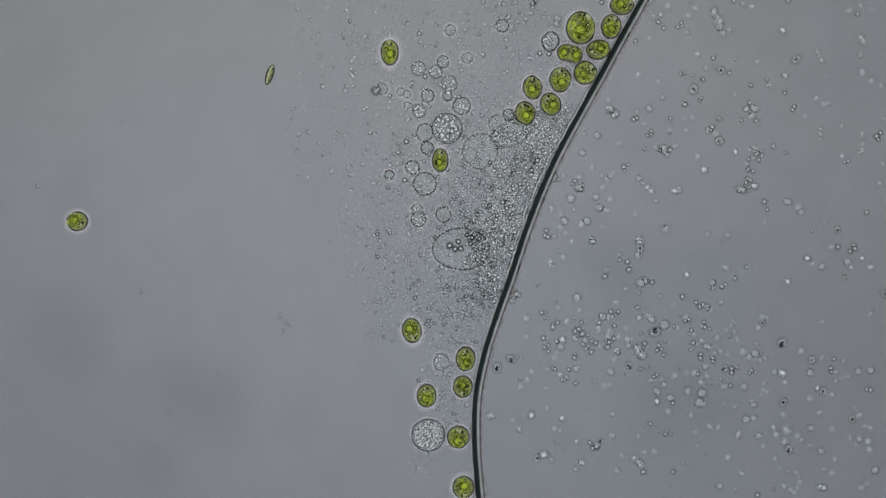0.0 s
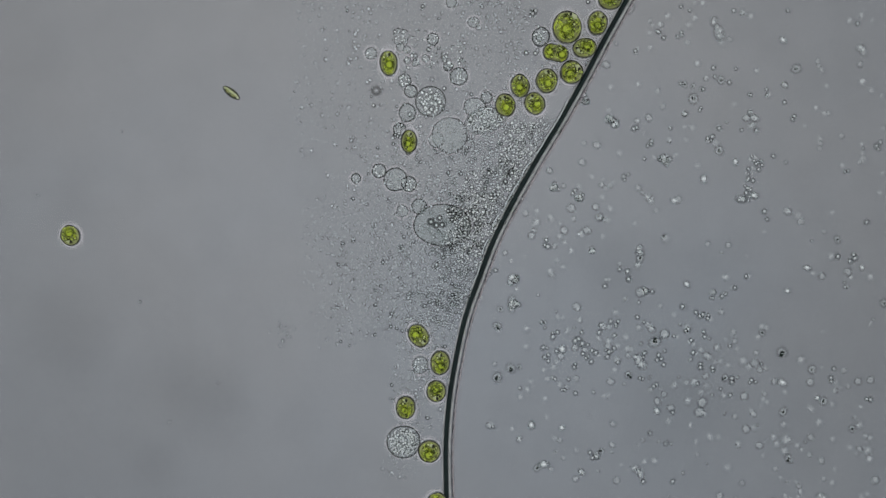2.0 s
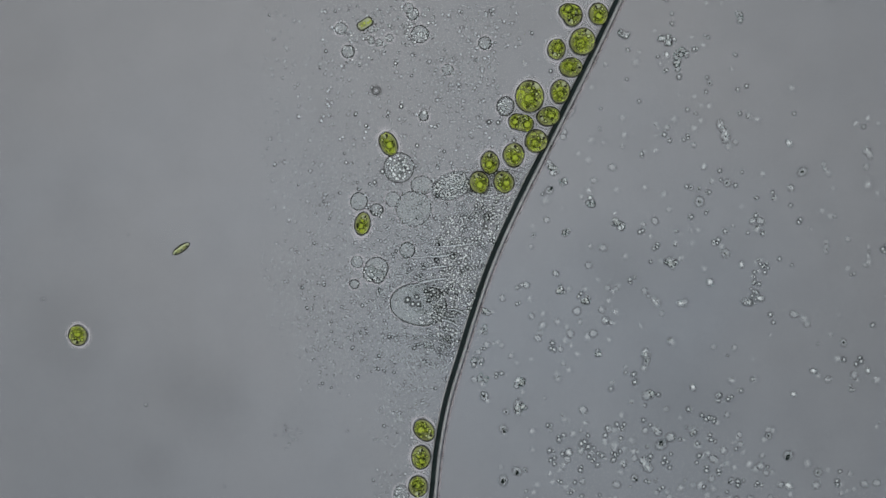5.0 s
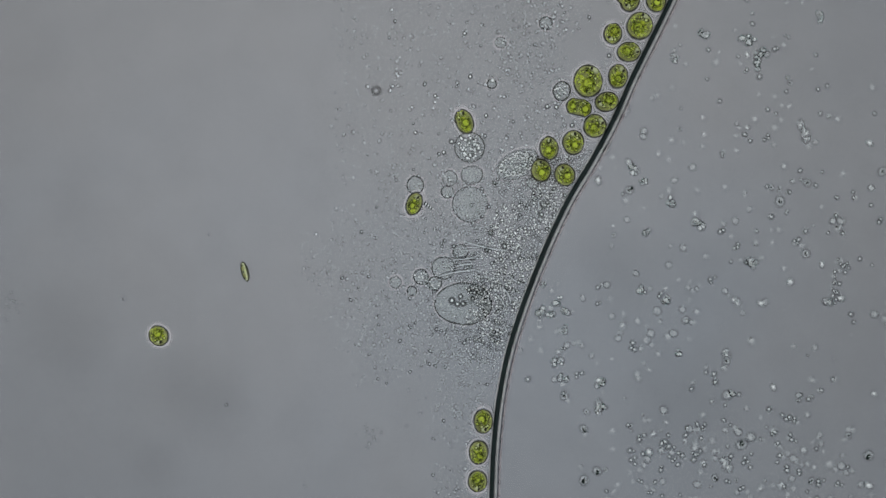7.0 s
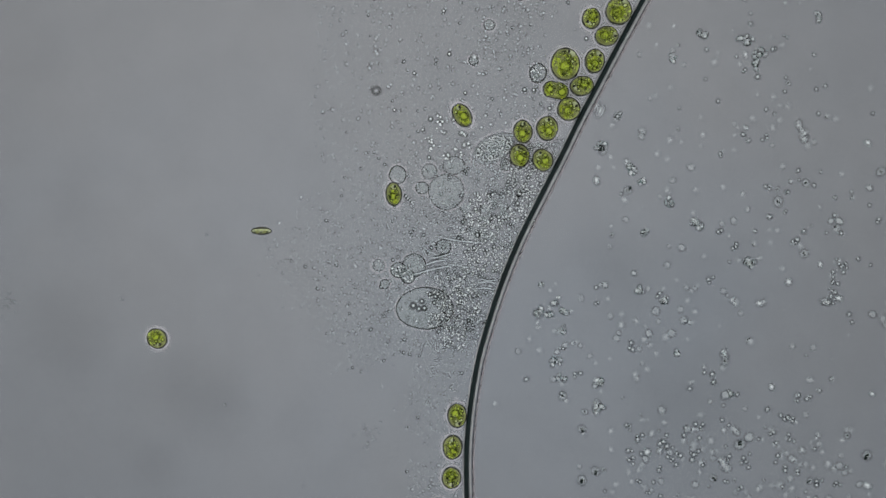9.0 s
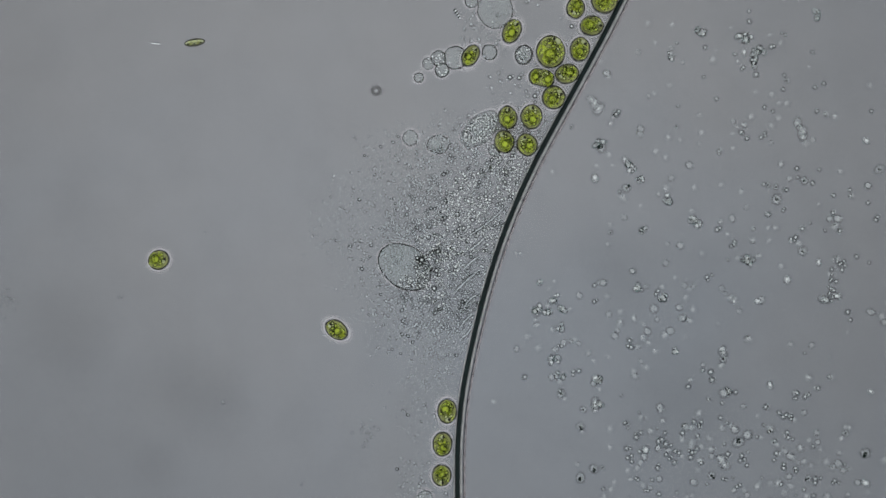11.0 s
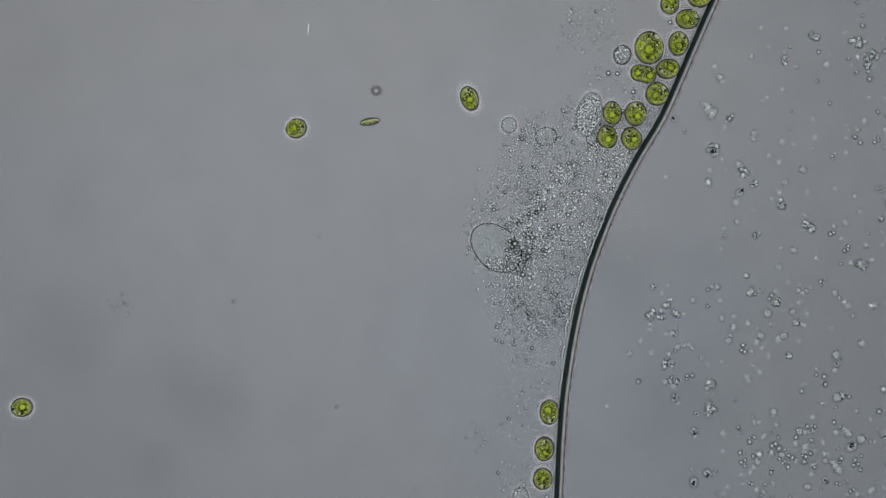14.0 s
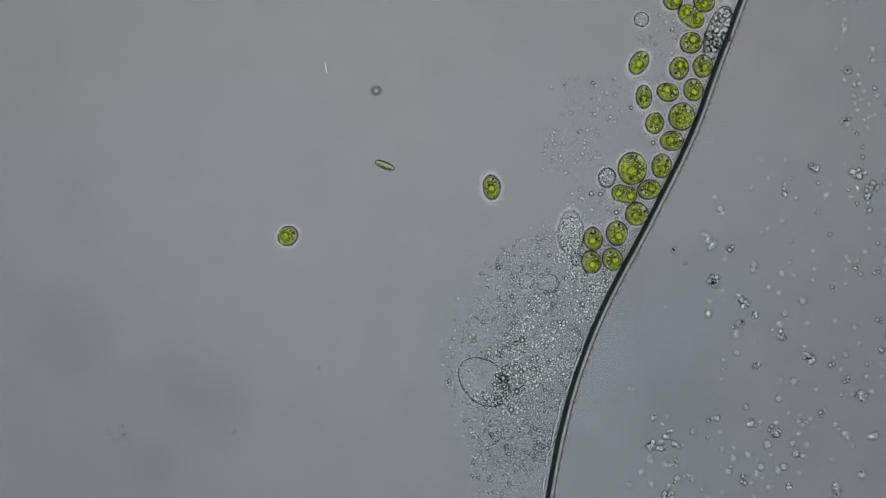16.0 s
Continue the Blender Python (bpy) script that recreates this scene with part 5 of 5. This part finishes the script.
for x, y, r, n, st in ((1131, 622, 6, 3, (6, 6)), (1029, 817, 5, 2, (4, 3)), (995, 601, 5, 1, (0, 0)), (906, 474, 4.5, 1, (0, 0)), (905, 523, 5, 3, (1, 8)), (1162, 710, 4.5, 1, (0, 0)), (940, 735, 4.5, 1, (0, 0)),
                       (1176, 268, 5, 3, (3, 6)), (962, 805, 4.5, 1, (0, 0)), (994, 740, 4.5, 1, (0, 0)), (1130, 427, 5, 2, (3, 6)), (918, 760, 4.5, 2, (2, 3))):
    bright(x, y, r, n, st)
for x, y, r, n, st in ((1450, 100, 4, 3, (4, 8)), (1524, 70, 5, 2, (4, 5)), (1385, 54, 5, 1, (0, 0)), (1428, 457, 4.5, 1, (0, 0)), (1393, 498, 5, 1, (0, 0)), (1525, 457, 4, 1, (0, 0)), (1446, 687, 4.5, 1, (0, 0)),
                       (1312, 335, 5, 2, (6, 3)), (1452, 863, 6, 2, (7, 1)), (905, -10, 6, 3, (7, 9)), (965, 95, 6, 3, (5, 6)), (1169, -102, 5, 1, (0, 0)), (905, 120, 5, 1, (0, 0))):
    bright(x, y, r, n, st)

def sediment_bead(sh, kind, r, x=0.0, y=0.0, a=1.0, turn=0.0):
    """A bead on the glass: 0 a wide blur, 1 a small bright bead with a dark rim, 2 a ring."""
    if kind == 0:
        sh.lens(((0.2, 1.15), (r * 0.35, 1.0), (r * 0.65, 0.6), (r * 1.0, 0.2), (r * 1.4, 0)), x, y, 1.2, a, turn, 0, 14, 0.2)
        # painted highlight, set off the bead's centre
        sh.lens(((0.2, 0.5), (r * 0.4, 0.3), (r * 0.75, 0)), x + r * 0.3 * math.cos(turn * 2), y + r * 0.3 * math.sin(turn * 2), 2.0, 1.4, turn * 3, 0, 10, 0.3)
        sh.lens(((r * 0.9, 0), (r * 1.5, 0.22), (r * 2.3, 0)), x + 0.9, y - 0.9, 0.8, a, turn, 1, 12, 0.2)
    elif kind == 1:
        sh.lens(((0.2, 0.9), (r * 0.5, 0.55), (r * 1.05, 0)), x, y, 2.2, a, turn, 2, 10, 0.5)
        sh.lens(((r * 0.5, 0), (r * 1.25, 1.0), (r * 1.7, 0.5), (r * 2.4, 0)), x + 0.5, y - 0.5, 1.4, a, turn, 1, 12, 0.3)
    else:
        sh.lens(((0.1, 0.14), (r * 0.3, 0.18), (r * 0.6, 0.45), (r * 0.9, 0.2), (r * 1.25, 0)), x, y, 1.8, a, turn, 2, 14, 0.4)
        sh.lens(((r * 0.8, 0), (r * 1.35, 0.6), (r * 2.0, 0)), x + 0.7, y - 0.7, 1.0, a, turn, 1, 14, 0.2)
    return sh


def clot(x, y, size):
    """A ragged clot of glassy crumbs with dark creases."""
    q = random.Random(int(x * 13 + y))
    ob = tagged(new("glassy_clot"), "ragged clot of glassy crumbs stuck to dry glass", "clot", "glassy clots")
    lean = q.uniform(0, 3)
    for k in range(int(size * 0.9)):
        sh = Shape()
        d, w = q.uniform(-1, 1) * size, q.gauss(0, 0.35) * size
        ox, oy, r = d * math.cos(lean) - w * math.sin(lean), d * math.sin(lean) + w * math.cos(lean), q.uniform(1.6, 3.6)
        sh.lens(((0.2, 1), (r * 0.6, 0.8), (r * 1.3, 0)), ox, oy, 2 + k * 0.2, q.uniform(1, 1.6), q.uniform(0, 3), q.choice((0, 0, 0, 2)), 10)
        sh.lens(((r * 0.9, 0), (r * 1.35, 0.8), (r * 2, 0)), ox + 0.5, oy - 0.5, 1.5, q.uniform(1, 1.5), q.uniform(0, 3), 1, 10, 0.2)
        part("crumb", sh, (M_MIST, M_CREASE, M_WHITE), ob)
        if k % 3 == 0:
            part("crease", Shape().worm(q.uniform(5, 10), q.uniform(0.9, 1.3), ox, oy, 3 + k * 0.2, q.uniform(0, 3), q.uniform(-2.5, 2.5), 0.8), (M_MIST, M_CREASE), ob, "dark crease")
    return moves(ob, left_behind(x, y), -0.001)


for x, y, size in ((1092, -136, 9), (1168, -127, 13), (1194, -105, 12), (1186, -83, 7), (1298, -170, 9), (1042, -96, 6), (910, 58, 9), (968, 103, 8), (986, 123, 8), (1034, 159, 8), (1082, 197, 10), (1176, 268, 8), (990, 211, 6), (982, 313, 7), (808, 303, 5), (833, 332, 7), (802, 353, 8), (822, 357, 6), (846, 350, 8), (846, 384, 6), (833, 443, 8),
                   (844, 470, 7), (910, 479, 9), (908, 520, 9), (1045, 429, 7), (1138, 497, 6), (1025, 335, 6)):
    clot(x, y, size)

# countless pale beads, in fields
field = random.Random(33)
for x0, x1, y0, y1, count in ((1180, 1560, 560, 880, 34), (860, 1180, 560, 880, 20), (960, 1300, 530, 690, 60), (1140, 1240, -200, 60, 14), (1110, 1230, 60, 420, 16), (900, 1240, -440, -200, 40), (1240, 1560, -440, -200, 30), (1420, 1560, 0, 540, 14), (740, 1080, 290, 430, 40), (640, 1000, 400, 540, 20), (780, 1000, -200, 50, 10), (1010, 1560, 0, 270, 10), (1010, 1560, 270, 540, 12)):
    sh = Shape()
    for k in range(count):
        x, y = field.uniform(x0, x1), field.uniform(y0, y1)
        if x < 1160 - 0.6 * (y + 200) - 60:
            x = x1 - (x - x0) * 0.4
        q = field.choice((0, 0, 0, 1, 1, 2) if count == 60 else (0, 0, 0, 1, 2, 2))
        r = field.uniform(3.0, 4.8) if q != 1 else field.uniform(2.2, 3.1)
        m = field.choice((1, 2, 3)) if q == 1 else 1
        way = field.uniform(0, 6.28)
        for j in range(m):
            jx, jy = x + math.cos(way + j * 0.9) * 2.7 * r * j * 0.8, y + math.sin(way + j * 0.9) * 2.7 * r * j * 0.8
            sediment_bead(sh, q, r * field.uniform(0.75, 1.2), jx - (x0 + x1) / 2, (y0 + y1) / 2 - jy, field.uniform(0.8, 1.25), field.uniform(0, 3))
    ob = thing("pale_sediment", sh, (M_MIST, M_HALO, M_WHITE), "countless faint blurred pale beads on dry glass", "sediment", kind="stuff")
    moves(ob, Track(f"0:{(x0 + x1) / 2},{(y0 + y1) / 2}"), 0.0)

# pale beads that can be told apart, on the dry glass
PALE = []
bend = random.Random(19)
for kind in range(3):
    for r in (3.2, 4.4, 5.6):
        for _ in range(4):
            sh = sediment_bead(Shape(), kind, (r if kind != 1 else r * 0.62) * bend.uniform(0.85, 1.12), 0, 0, bend.uniform(0.82, 1.22), bend.uniform(0, 3))
            PALE.append(sh.mesh("pale_bead", M_MIST, M_HALO, M_WHITE))
pick = random.Random(12)
far_beads = Shape()


def scatter(kind, *spots):
    for n, (x, y) in enumerate(spots):
        size = pick.choice((0, 1, 1))
        if x > 1150 and (kind != 1 or n % 2):
            sediment_bead(far_beads, kind, (3.2, 4.4)[size] * (0.62 if kind == 1 else 1), x - 1300, 300 - y, pick.uniform(0.82, 1.22), pick.uniform(0, 3))
            continue
        ob = tagged(new("pale_bead", PALE[(kind * 3 + size) * 4 + n % 4]), "small sharp bead with a dark rim on dry glass" if kind == 1 else "faint blurred pale bead on the dry glass", "bead", "pale beads")
        moves(ob, left_behind(x, y), 0.0)


scatter(1, (1096, 460), (1070, 489), (1139, 493), (1154, 499), (1130, 518), (1263, 500), (1261, 510), (1277, 507), (1284, 503), (1300, 492), (1253, 541), (1203, 557), (958, 553), (964, 563), (1016, 563), (1029, 571), (1063, 558), (1060, 571), (1192, 578), (1247, 579), (1255, 582), (1223, 585))
scatter(1, (1291, 595), (961, 598), (968, 599), (963, 615), (970, 611), (1027, 594), (1040, 593), (1031, 609), (1047, 603), (1054, 607), (1082, 605), (1086, 599), (1134, 591), (1140, 608), (1138, 615), (1165, 611), (1170, 618), (1162, 620), (1176, 604), (1222, 619), (1139, 553), (1046, 623))
scatter(1, (1093, 624))
scatter(0, (1000, 412), (1011, 427), (1133, 424), (1129, 452), (1110, 463), (1114, 477), (1077, 477), (974, 463), (978, 471), (1137, 500), (1107, 512), (1210, 525), (1025, 549), (1082, 561), (1092, 561), (1151, 561), (1131, 563), (1156, 565), (995, 601), (1112, 600), (1059, 580), (1088, 579))
scatter(0, (1176, 575), (1227, 592), (1269, 598), (1255, 615), (1232, 608), (1285, 474), (1324, 472), (1176, 404), (1004, 567))
scatter(1, (1178, -175), (1178, -157), (1236, -136), (1242, -133), (1222, -113), (1290, -102), (1240, -62), (1238, -37), (1294, -41), (1310, -47), (1220, 2), (1298, 2), (1394, 2), (1164, 39), (1052, -7), (1100, -111), (1124, 73), (1262, 103), (1264, 119), (1290, 129), (1302, 105), (1204, 131))
scatter(1, (1244, 141), (1240, 174), (1356, 141), (1328, 151), (1388, 164), (1186, 210), (1140, 264), (1168, 266), (1252, 228), (1258, 231), (1312, 213), (1368, 259), (1390, 270), (1402, 194), (1330, 260), (1334, 268), (1338, 273), (1346, 267), (1348, 275), (1342, 283), (1324, 282), (1324, 291))
scatter(1, (1324, 299), (1332, 303), (1322, 316), (1328, 319), (1320, 324), (1326, 331), (1324, 338), (1316, 335))
scatter(0, (1042, -152), (1012, -120), (1120, -106), (1158, -86), (1214, -133), (1234, -119), (1284, -76), (1314, 6), (1036, -44), (1230, -12), (1244, -12), (1390, -44), (1266, -194), (1168, 26), (1218, 27), (1114, -89), (1090, 9), (930, 79), (908, 98), (936, 98), (1174, 48), (1272, 47))
scatter(0, (1278, 59), (1056, 53), (1234, 96), (1386, 52), (1388, 134), (1360, 151), (1328, 181), (1322, 192), (1338, 192), (1332, 203), (1340, 215), (986, 169), (1154, 333), (1022, 331), (1234, 276), (1272, 209), (1266, 236), (1250, 121), (1340, 109), (1184, 231), (1192, 258), (1012, 73))
scatter(2, (1040, -110), (1000, -25), (1072, 97), (1030, 270), (972, 284), (1200, 336), (1336, 329), (920, 305), (1210, 184))
moves(thing("pale_sediment", far_beads, (M_MIST, M_HALO, M_WHITE), "scattered pale and dark-rimmed beads on dry glass", "sediment", kind="stuff"), Track("0:1300,300"), 0.0)



def pale(*spots):
    for x, y, r in spots:
        n = pick.choice((0, 0, 0, 2, 2, 1, 1)) * 3 + (0 if r < 4.2 else 1 if r < 5.3 else 2)
        ob = tagged(new("pale_bead", PALE[n * 4 + int(x + y) % 4]), "faint blurred pale bead on the dry glass", "bead", "pale beads")
        moves(ob, left_behind(x, y), 0.0)


pale((1170, 27, 4), (1166, 40, 3), (1174, 50, 5), (1234, 95, 5), (1248, 122, 4), (1337, 108, 4), (1357, 151, 4), (1325, 150, 3), (1388, 133, 5), (1326, 182, 5), (1320, 192, 5), (1334, 192, 5), (1330, 204, 4), (1338, 214, 5), (1405, 189, 6), (1424, 206, 4), (1444, 174, 5), (1458, 184, 5), (1466, 183, 4), (1212, 185, 5), (1238, 178, 3), (1185, 210, 4), (1184, 234, 4), (1196, 257, 4), (1272, 210, 6), (1260, 225, 5), (1286, 200, 3), (1252, 232, 4), (1451, 228, 3), (1451, 237, 3), (1450, 246, 4))
pale((1525, 238, 3), (1527, 246, 4), (1526, 255, 3), (1517, 25, 6), (1524, 10, 5), (1525, 128, 6), (1560, 152, 4), (1562, 210, 4), (1490, 276, 5), (1520, 270, 4), (1562, 290, 4), (1313, 7, 4), (1335, 262, 5), (1341, 271, 4), (1326, 265, 4), (1331, 280, 4), (1346, 268, 4), (1320, 290, 4), (1322, 302, 4), (1318, 312, 3), (1326, 318, 3), (1320, 326, 4), (1307, 337, 5), (1125, 78, 4), (1352, 357, 6), (1357, 371, 5), (1352, 394, 4), (1393, 357, 5), (1412, 365, 6), (1417, 375, 5))
pale((1533, 376, 5), (1458, 393, 4), (1436, 409, 3), (1173, 404, 5), (1128, 452, 4), (1110, 463, 5), (1112, 476, 4), (1133, 500, 6), (1106, 512, 4), (1168, 524, 4), (1207, 525, 6), (1281, 473, 5), (1320, 472, 5), (1296, 492, 4), (1260, 500, 5), (1280, 505, 5), (1257, 510, 4), (1500, 464, 6), (1506, 474, 5), (1540, 473, 6), (1482, 437, 6), (1276, 430, 3), (1545, 548, 4), (1540, 556, 4), (1455, 570, 4), (1130, 562, 4), (1146, 558, 5), (1153, 566, 5), (1175, 574, 6), (1182, 576, 4))
pale((1245, 570, 5), (1250, 542, 3), (1216, 563, 7), (1356, 562, 5), (1341, 580, 5), (1268, 597, 5), (1250, 612, 5), (1266, 624, 4), (1226, 607, 5), (1220, 588, 5), (1174, 628, 6), (1248, 648, 5), (1234, 662, 5), (1240, 677, 5), (1217, 692, 6), (1242, 695, 6), (1237, 712, 6), (1260, 682, 4), (1275, 671, 5), (1292, 682, 6), (1316, 684, 6), (1315, 622, 6), (1325, 632, 5), (1335, 625, 6), (1347, 627, 5), (1355, 635, 4), (1370, 658, 5), (1388, 676, 5))
pale((1350, 690, 5), (1357, 695, 4), (1346, 700, 4), (1352, 680, 4), (1330, 710, 4), (1333, 716, 5), (1320, 742, 6), (1333, 740, 5), (1340, 735, 4), (1300, 720, 4), (1282, 715, 4), (1186, 704, 5), (1190, 713, 5), (1222, 735, 5), (1390, 760, 6), (1374, 769, 5), (1343, 771, 5), (1410, 771, 5), (1388, 780, 6), (1425, 765, 4), (1434, 757, 5), (1475, 635, 6), (1433, 659, 6), (1434, 706, 6), (1472, 698, 5), (1478, 674, 4), (1488, 670, 4), (1500, 667, 4), (1518, 657, 6), (1540, 655, 6))
pale((1523, 703, 4), (1512, 722, 4), (1520, 735, 5), (1530, 754, 5), (1540, 758, 5), (1473, 760, 5), (1449, 730, 5), (1453, 798, 5), (1432, 788, 4), (1520, 777, 5), (1535, 780, 6), (1538, 795, 6), (1515, 787, 4), (1548, 832, 6), (1535, 857, 5), (1472, 837, 5), (1457, 830, 4), (1408, 835, 4), (1413, 843, 4), (1416, 852, 4), (1392, 835, 4), (1388, 860, 4), (1398, 866, 4), (1405, 872, 4), (1411, 862, 4), (1368, 866, 5), (1340, 876, 6), (1372, 812, 4), (1350, 790, 4), (1305, 772, 4))
pale((1287, 810, 6), (1250, 803, 4), (1234, 787, 4), (1231, 765, 5), (1208, 820, 4), (1190, 835, 5), (1137, 762, 4), (1130, 772, 4), (1165, 764, 4), (1158, 798, 6), (1140, 800, 5), (1138, 835, 5), (1066, 560, 5), (1076, 562, 5), (1090, 561, 4), (1060, 584, 4), (1077, 588, 6), (1087, 576, 5), (1035, 602, 5), (1026, 549, 4), (986, 624, 5), (990, 663, 5), (1006, 654, 5), (920, 670, 5), (933, 672, 5), (921, 684, 5), (940, 658, 5), (965, 688, 4))
pale((872, 738, 5), (931, 564, 5), (952, 505, 4), (975, 470, 5), (914, 481, 4), (914, 494, 4), (1072, 478, 4), (1112, 477, 5), (1043, 720, 4), (1084, 733, 5), (1020, 780, 4), (1083, 770, 5), (990, 762, 4), (996, 793, 4), (975, 813, 4), (1018, 830, 5), (1057, 790, 4), (1100, 806, 4), (1082, 783, 4), (1058, 817, 4), (1002, 570, 4), (1110, 600, 5), (1096, 450, 4), (1080, 658, 5), (1104, 662, 4), (987, 212, 5), (995, 208, 4), (972, 285, 5))
pale((980, 314, 5), (988, 318, 5), (1062, 369, 5), (1070, 371, 4), (802, 352, 3), (803, 362, 4), (801, 371, 4), (804, 380, 4), (912, 305, 4), (765, 253, 3), (773, 254, 3), (830, 110, 5), (1167, -129, 6), (1174, -122, 5), (1194, -104, 6), (1190, -94, 5), (1095, -137, 6), (1300, -174, 5), (1040, -100, 4), (1060, -85, 4), (1010, -30, 4), (1120, -20, 5), (1205, -5, 5), (1150, 20, 4), (1090, 60, 4), (1040, 120, 5))
# beads that the drawing back of the water leaves behind
pale(*[(field.uniform(900, 1100), field.uniform(-170, 400), field.uniform(3.4, 5.6)) for _ in range(26)])
# faint flecks on the glass under the clear water
for x, y, n, w in ((500, 575, 16, 40), (-133, 341, 18, 44), (215, 217, 2, 6), (248, 515, 2, 6), (386, 661, 1, 2), (302, 730, 2, 8), (64, 330, 2, 5)):
    sh, q = Shape(), random.Random(x)
    for k in range(n):
        sh.granule(q.uniform(1.3, 2.4), q.gauss(0, w / 4), q.gauss(0, w / 4), 2)
    moves(thing("faint_flecks", sh, (M_MIST, M_HALO), "faint pale flecks stuck to the glass", "sediment", "faint flecks", "stuff"), Track(f"0:{x},{y}"), 0.0)

# a clear rod drifting in open water
rod = thing("clear_rod", Shape().worm(22, 1.6, pale=1.0, n=10), (M_BEAD, M_RIM), "thin clear rod drifting in open water", "rod")
moves(rod, Track("0:160,-240,0 10.2:250,-44,0 12.3:347,271,-12 12.5:367,235,-3 13:467,160,-84 13.5:537,97,-88 14:546,51,-95 14.5:554,40,-92 15:565,191,-88 15.5:573,141,-84 16:577,121,-80"), 0.0)

spicule = thing("clear_spicule", Shape().worm(34, 1.5, bend=1.5, pale=0.6, n=10), (M_BEAD_DIM, M_RIM), "faint clear spicule drifting in water", "spicule")
moves(spicule, Track("0:907,100,55 .5:911,75,50 1:920,48,48 1.5:924,40,47 2:921,42,50 2.5:906,74,68 3:886,82,75 3.5:879,152,82 3.7:877,170,82 5.8:905,70,85 7:930,40,85 9:960,-60,85 12.3:1030,-800,85"), 0.0)

# dust ring that stays with the optics
dust = thing("dust_speck", Shape().lens(((1.5, 0), (5.2, 0.9), (7.0, 1.0), (9.5, 0.25), (12, 0)), z=3, a=1.1, n=28, high=0.1).lens(((0.2, 0.5), (2.6, 0.3), (4, 0)), z=3.5, a=1.1, slot=1, n=20, high=0.2), (M_DUST, M_MIST), "blurred grey dust speck with a pale middle", "dust")
dust.location = place(666, 161, 0.03)


def motions():
    for ob, track, z in MOVES:
        walk(ob, [(t, Matrix.Translation(place(track.x[k], track.y[k], z)) @ pose(0, 0, 0, 0, 0, track.turn[k])) for k, t in enumerate(TIMES)])
    for piece, (dx, dy), turn, when in BURST:
        rows = []
        for t, far in ((0, 0), (when, 0), (when + 0.15, 0.2), (when + 0.4, 0.7), (when + 0.8, 1.0), (when + 2.0, 1.05), (16, 1.1)):
            rows.append((t, pose(dx * far * U, dy * far * U, 0, 0, 0, turn * far)))
        walk(piece, rows)
    for link, y0, y1, z in links:
        rows = []
        for k, t in enumerate(TIMES):
            x0, x1 = edge(k, y0), edge(k, y1)
            rows.append((t, Matrix.Translation(place((x0 + x1) / 2, (y0 + y1) / 2, z)) @ pose(0, 0, 0, 0, 0, math.degrees(math.atan2(x0 - x1, y1 - y0)) * -1)))
        walk(link, rows)


motions()
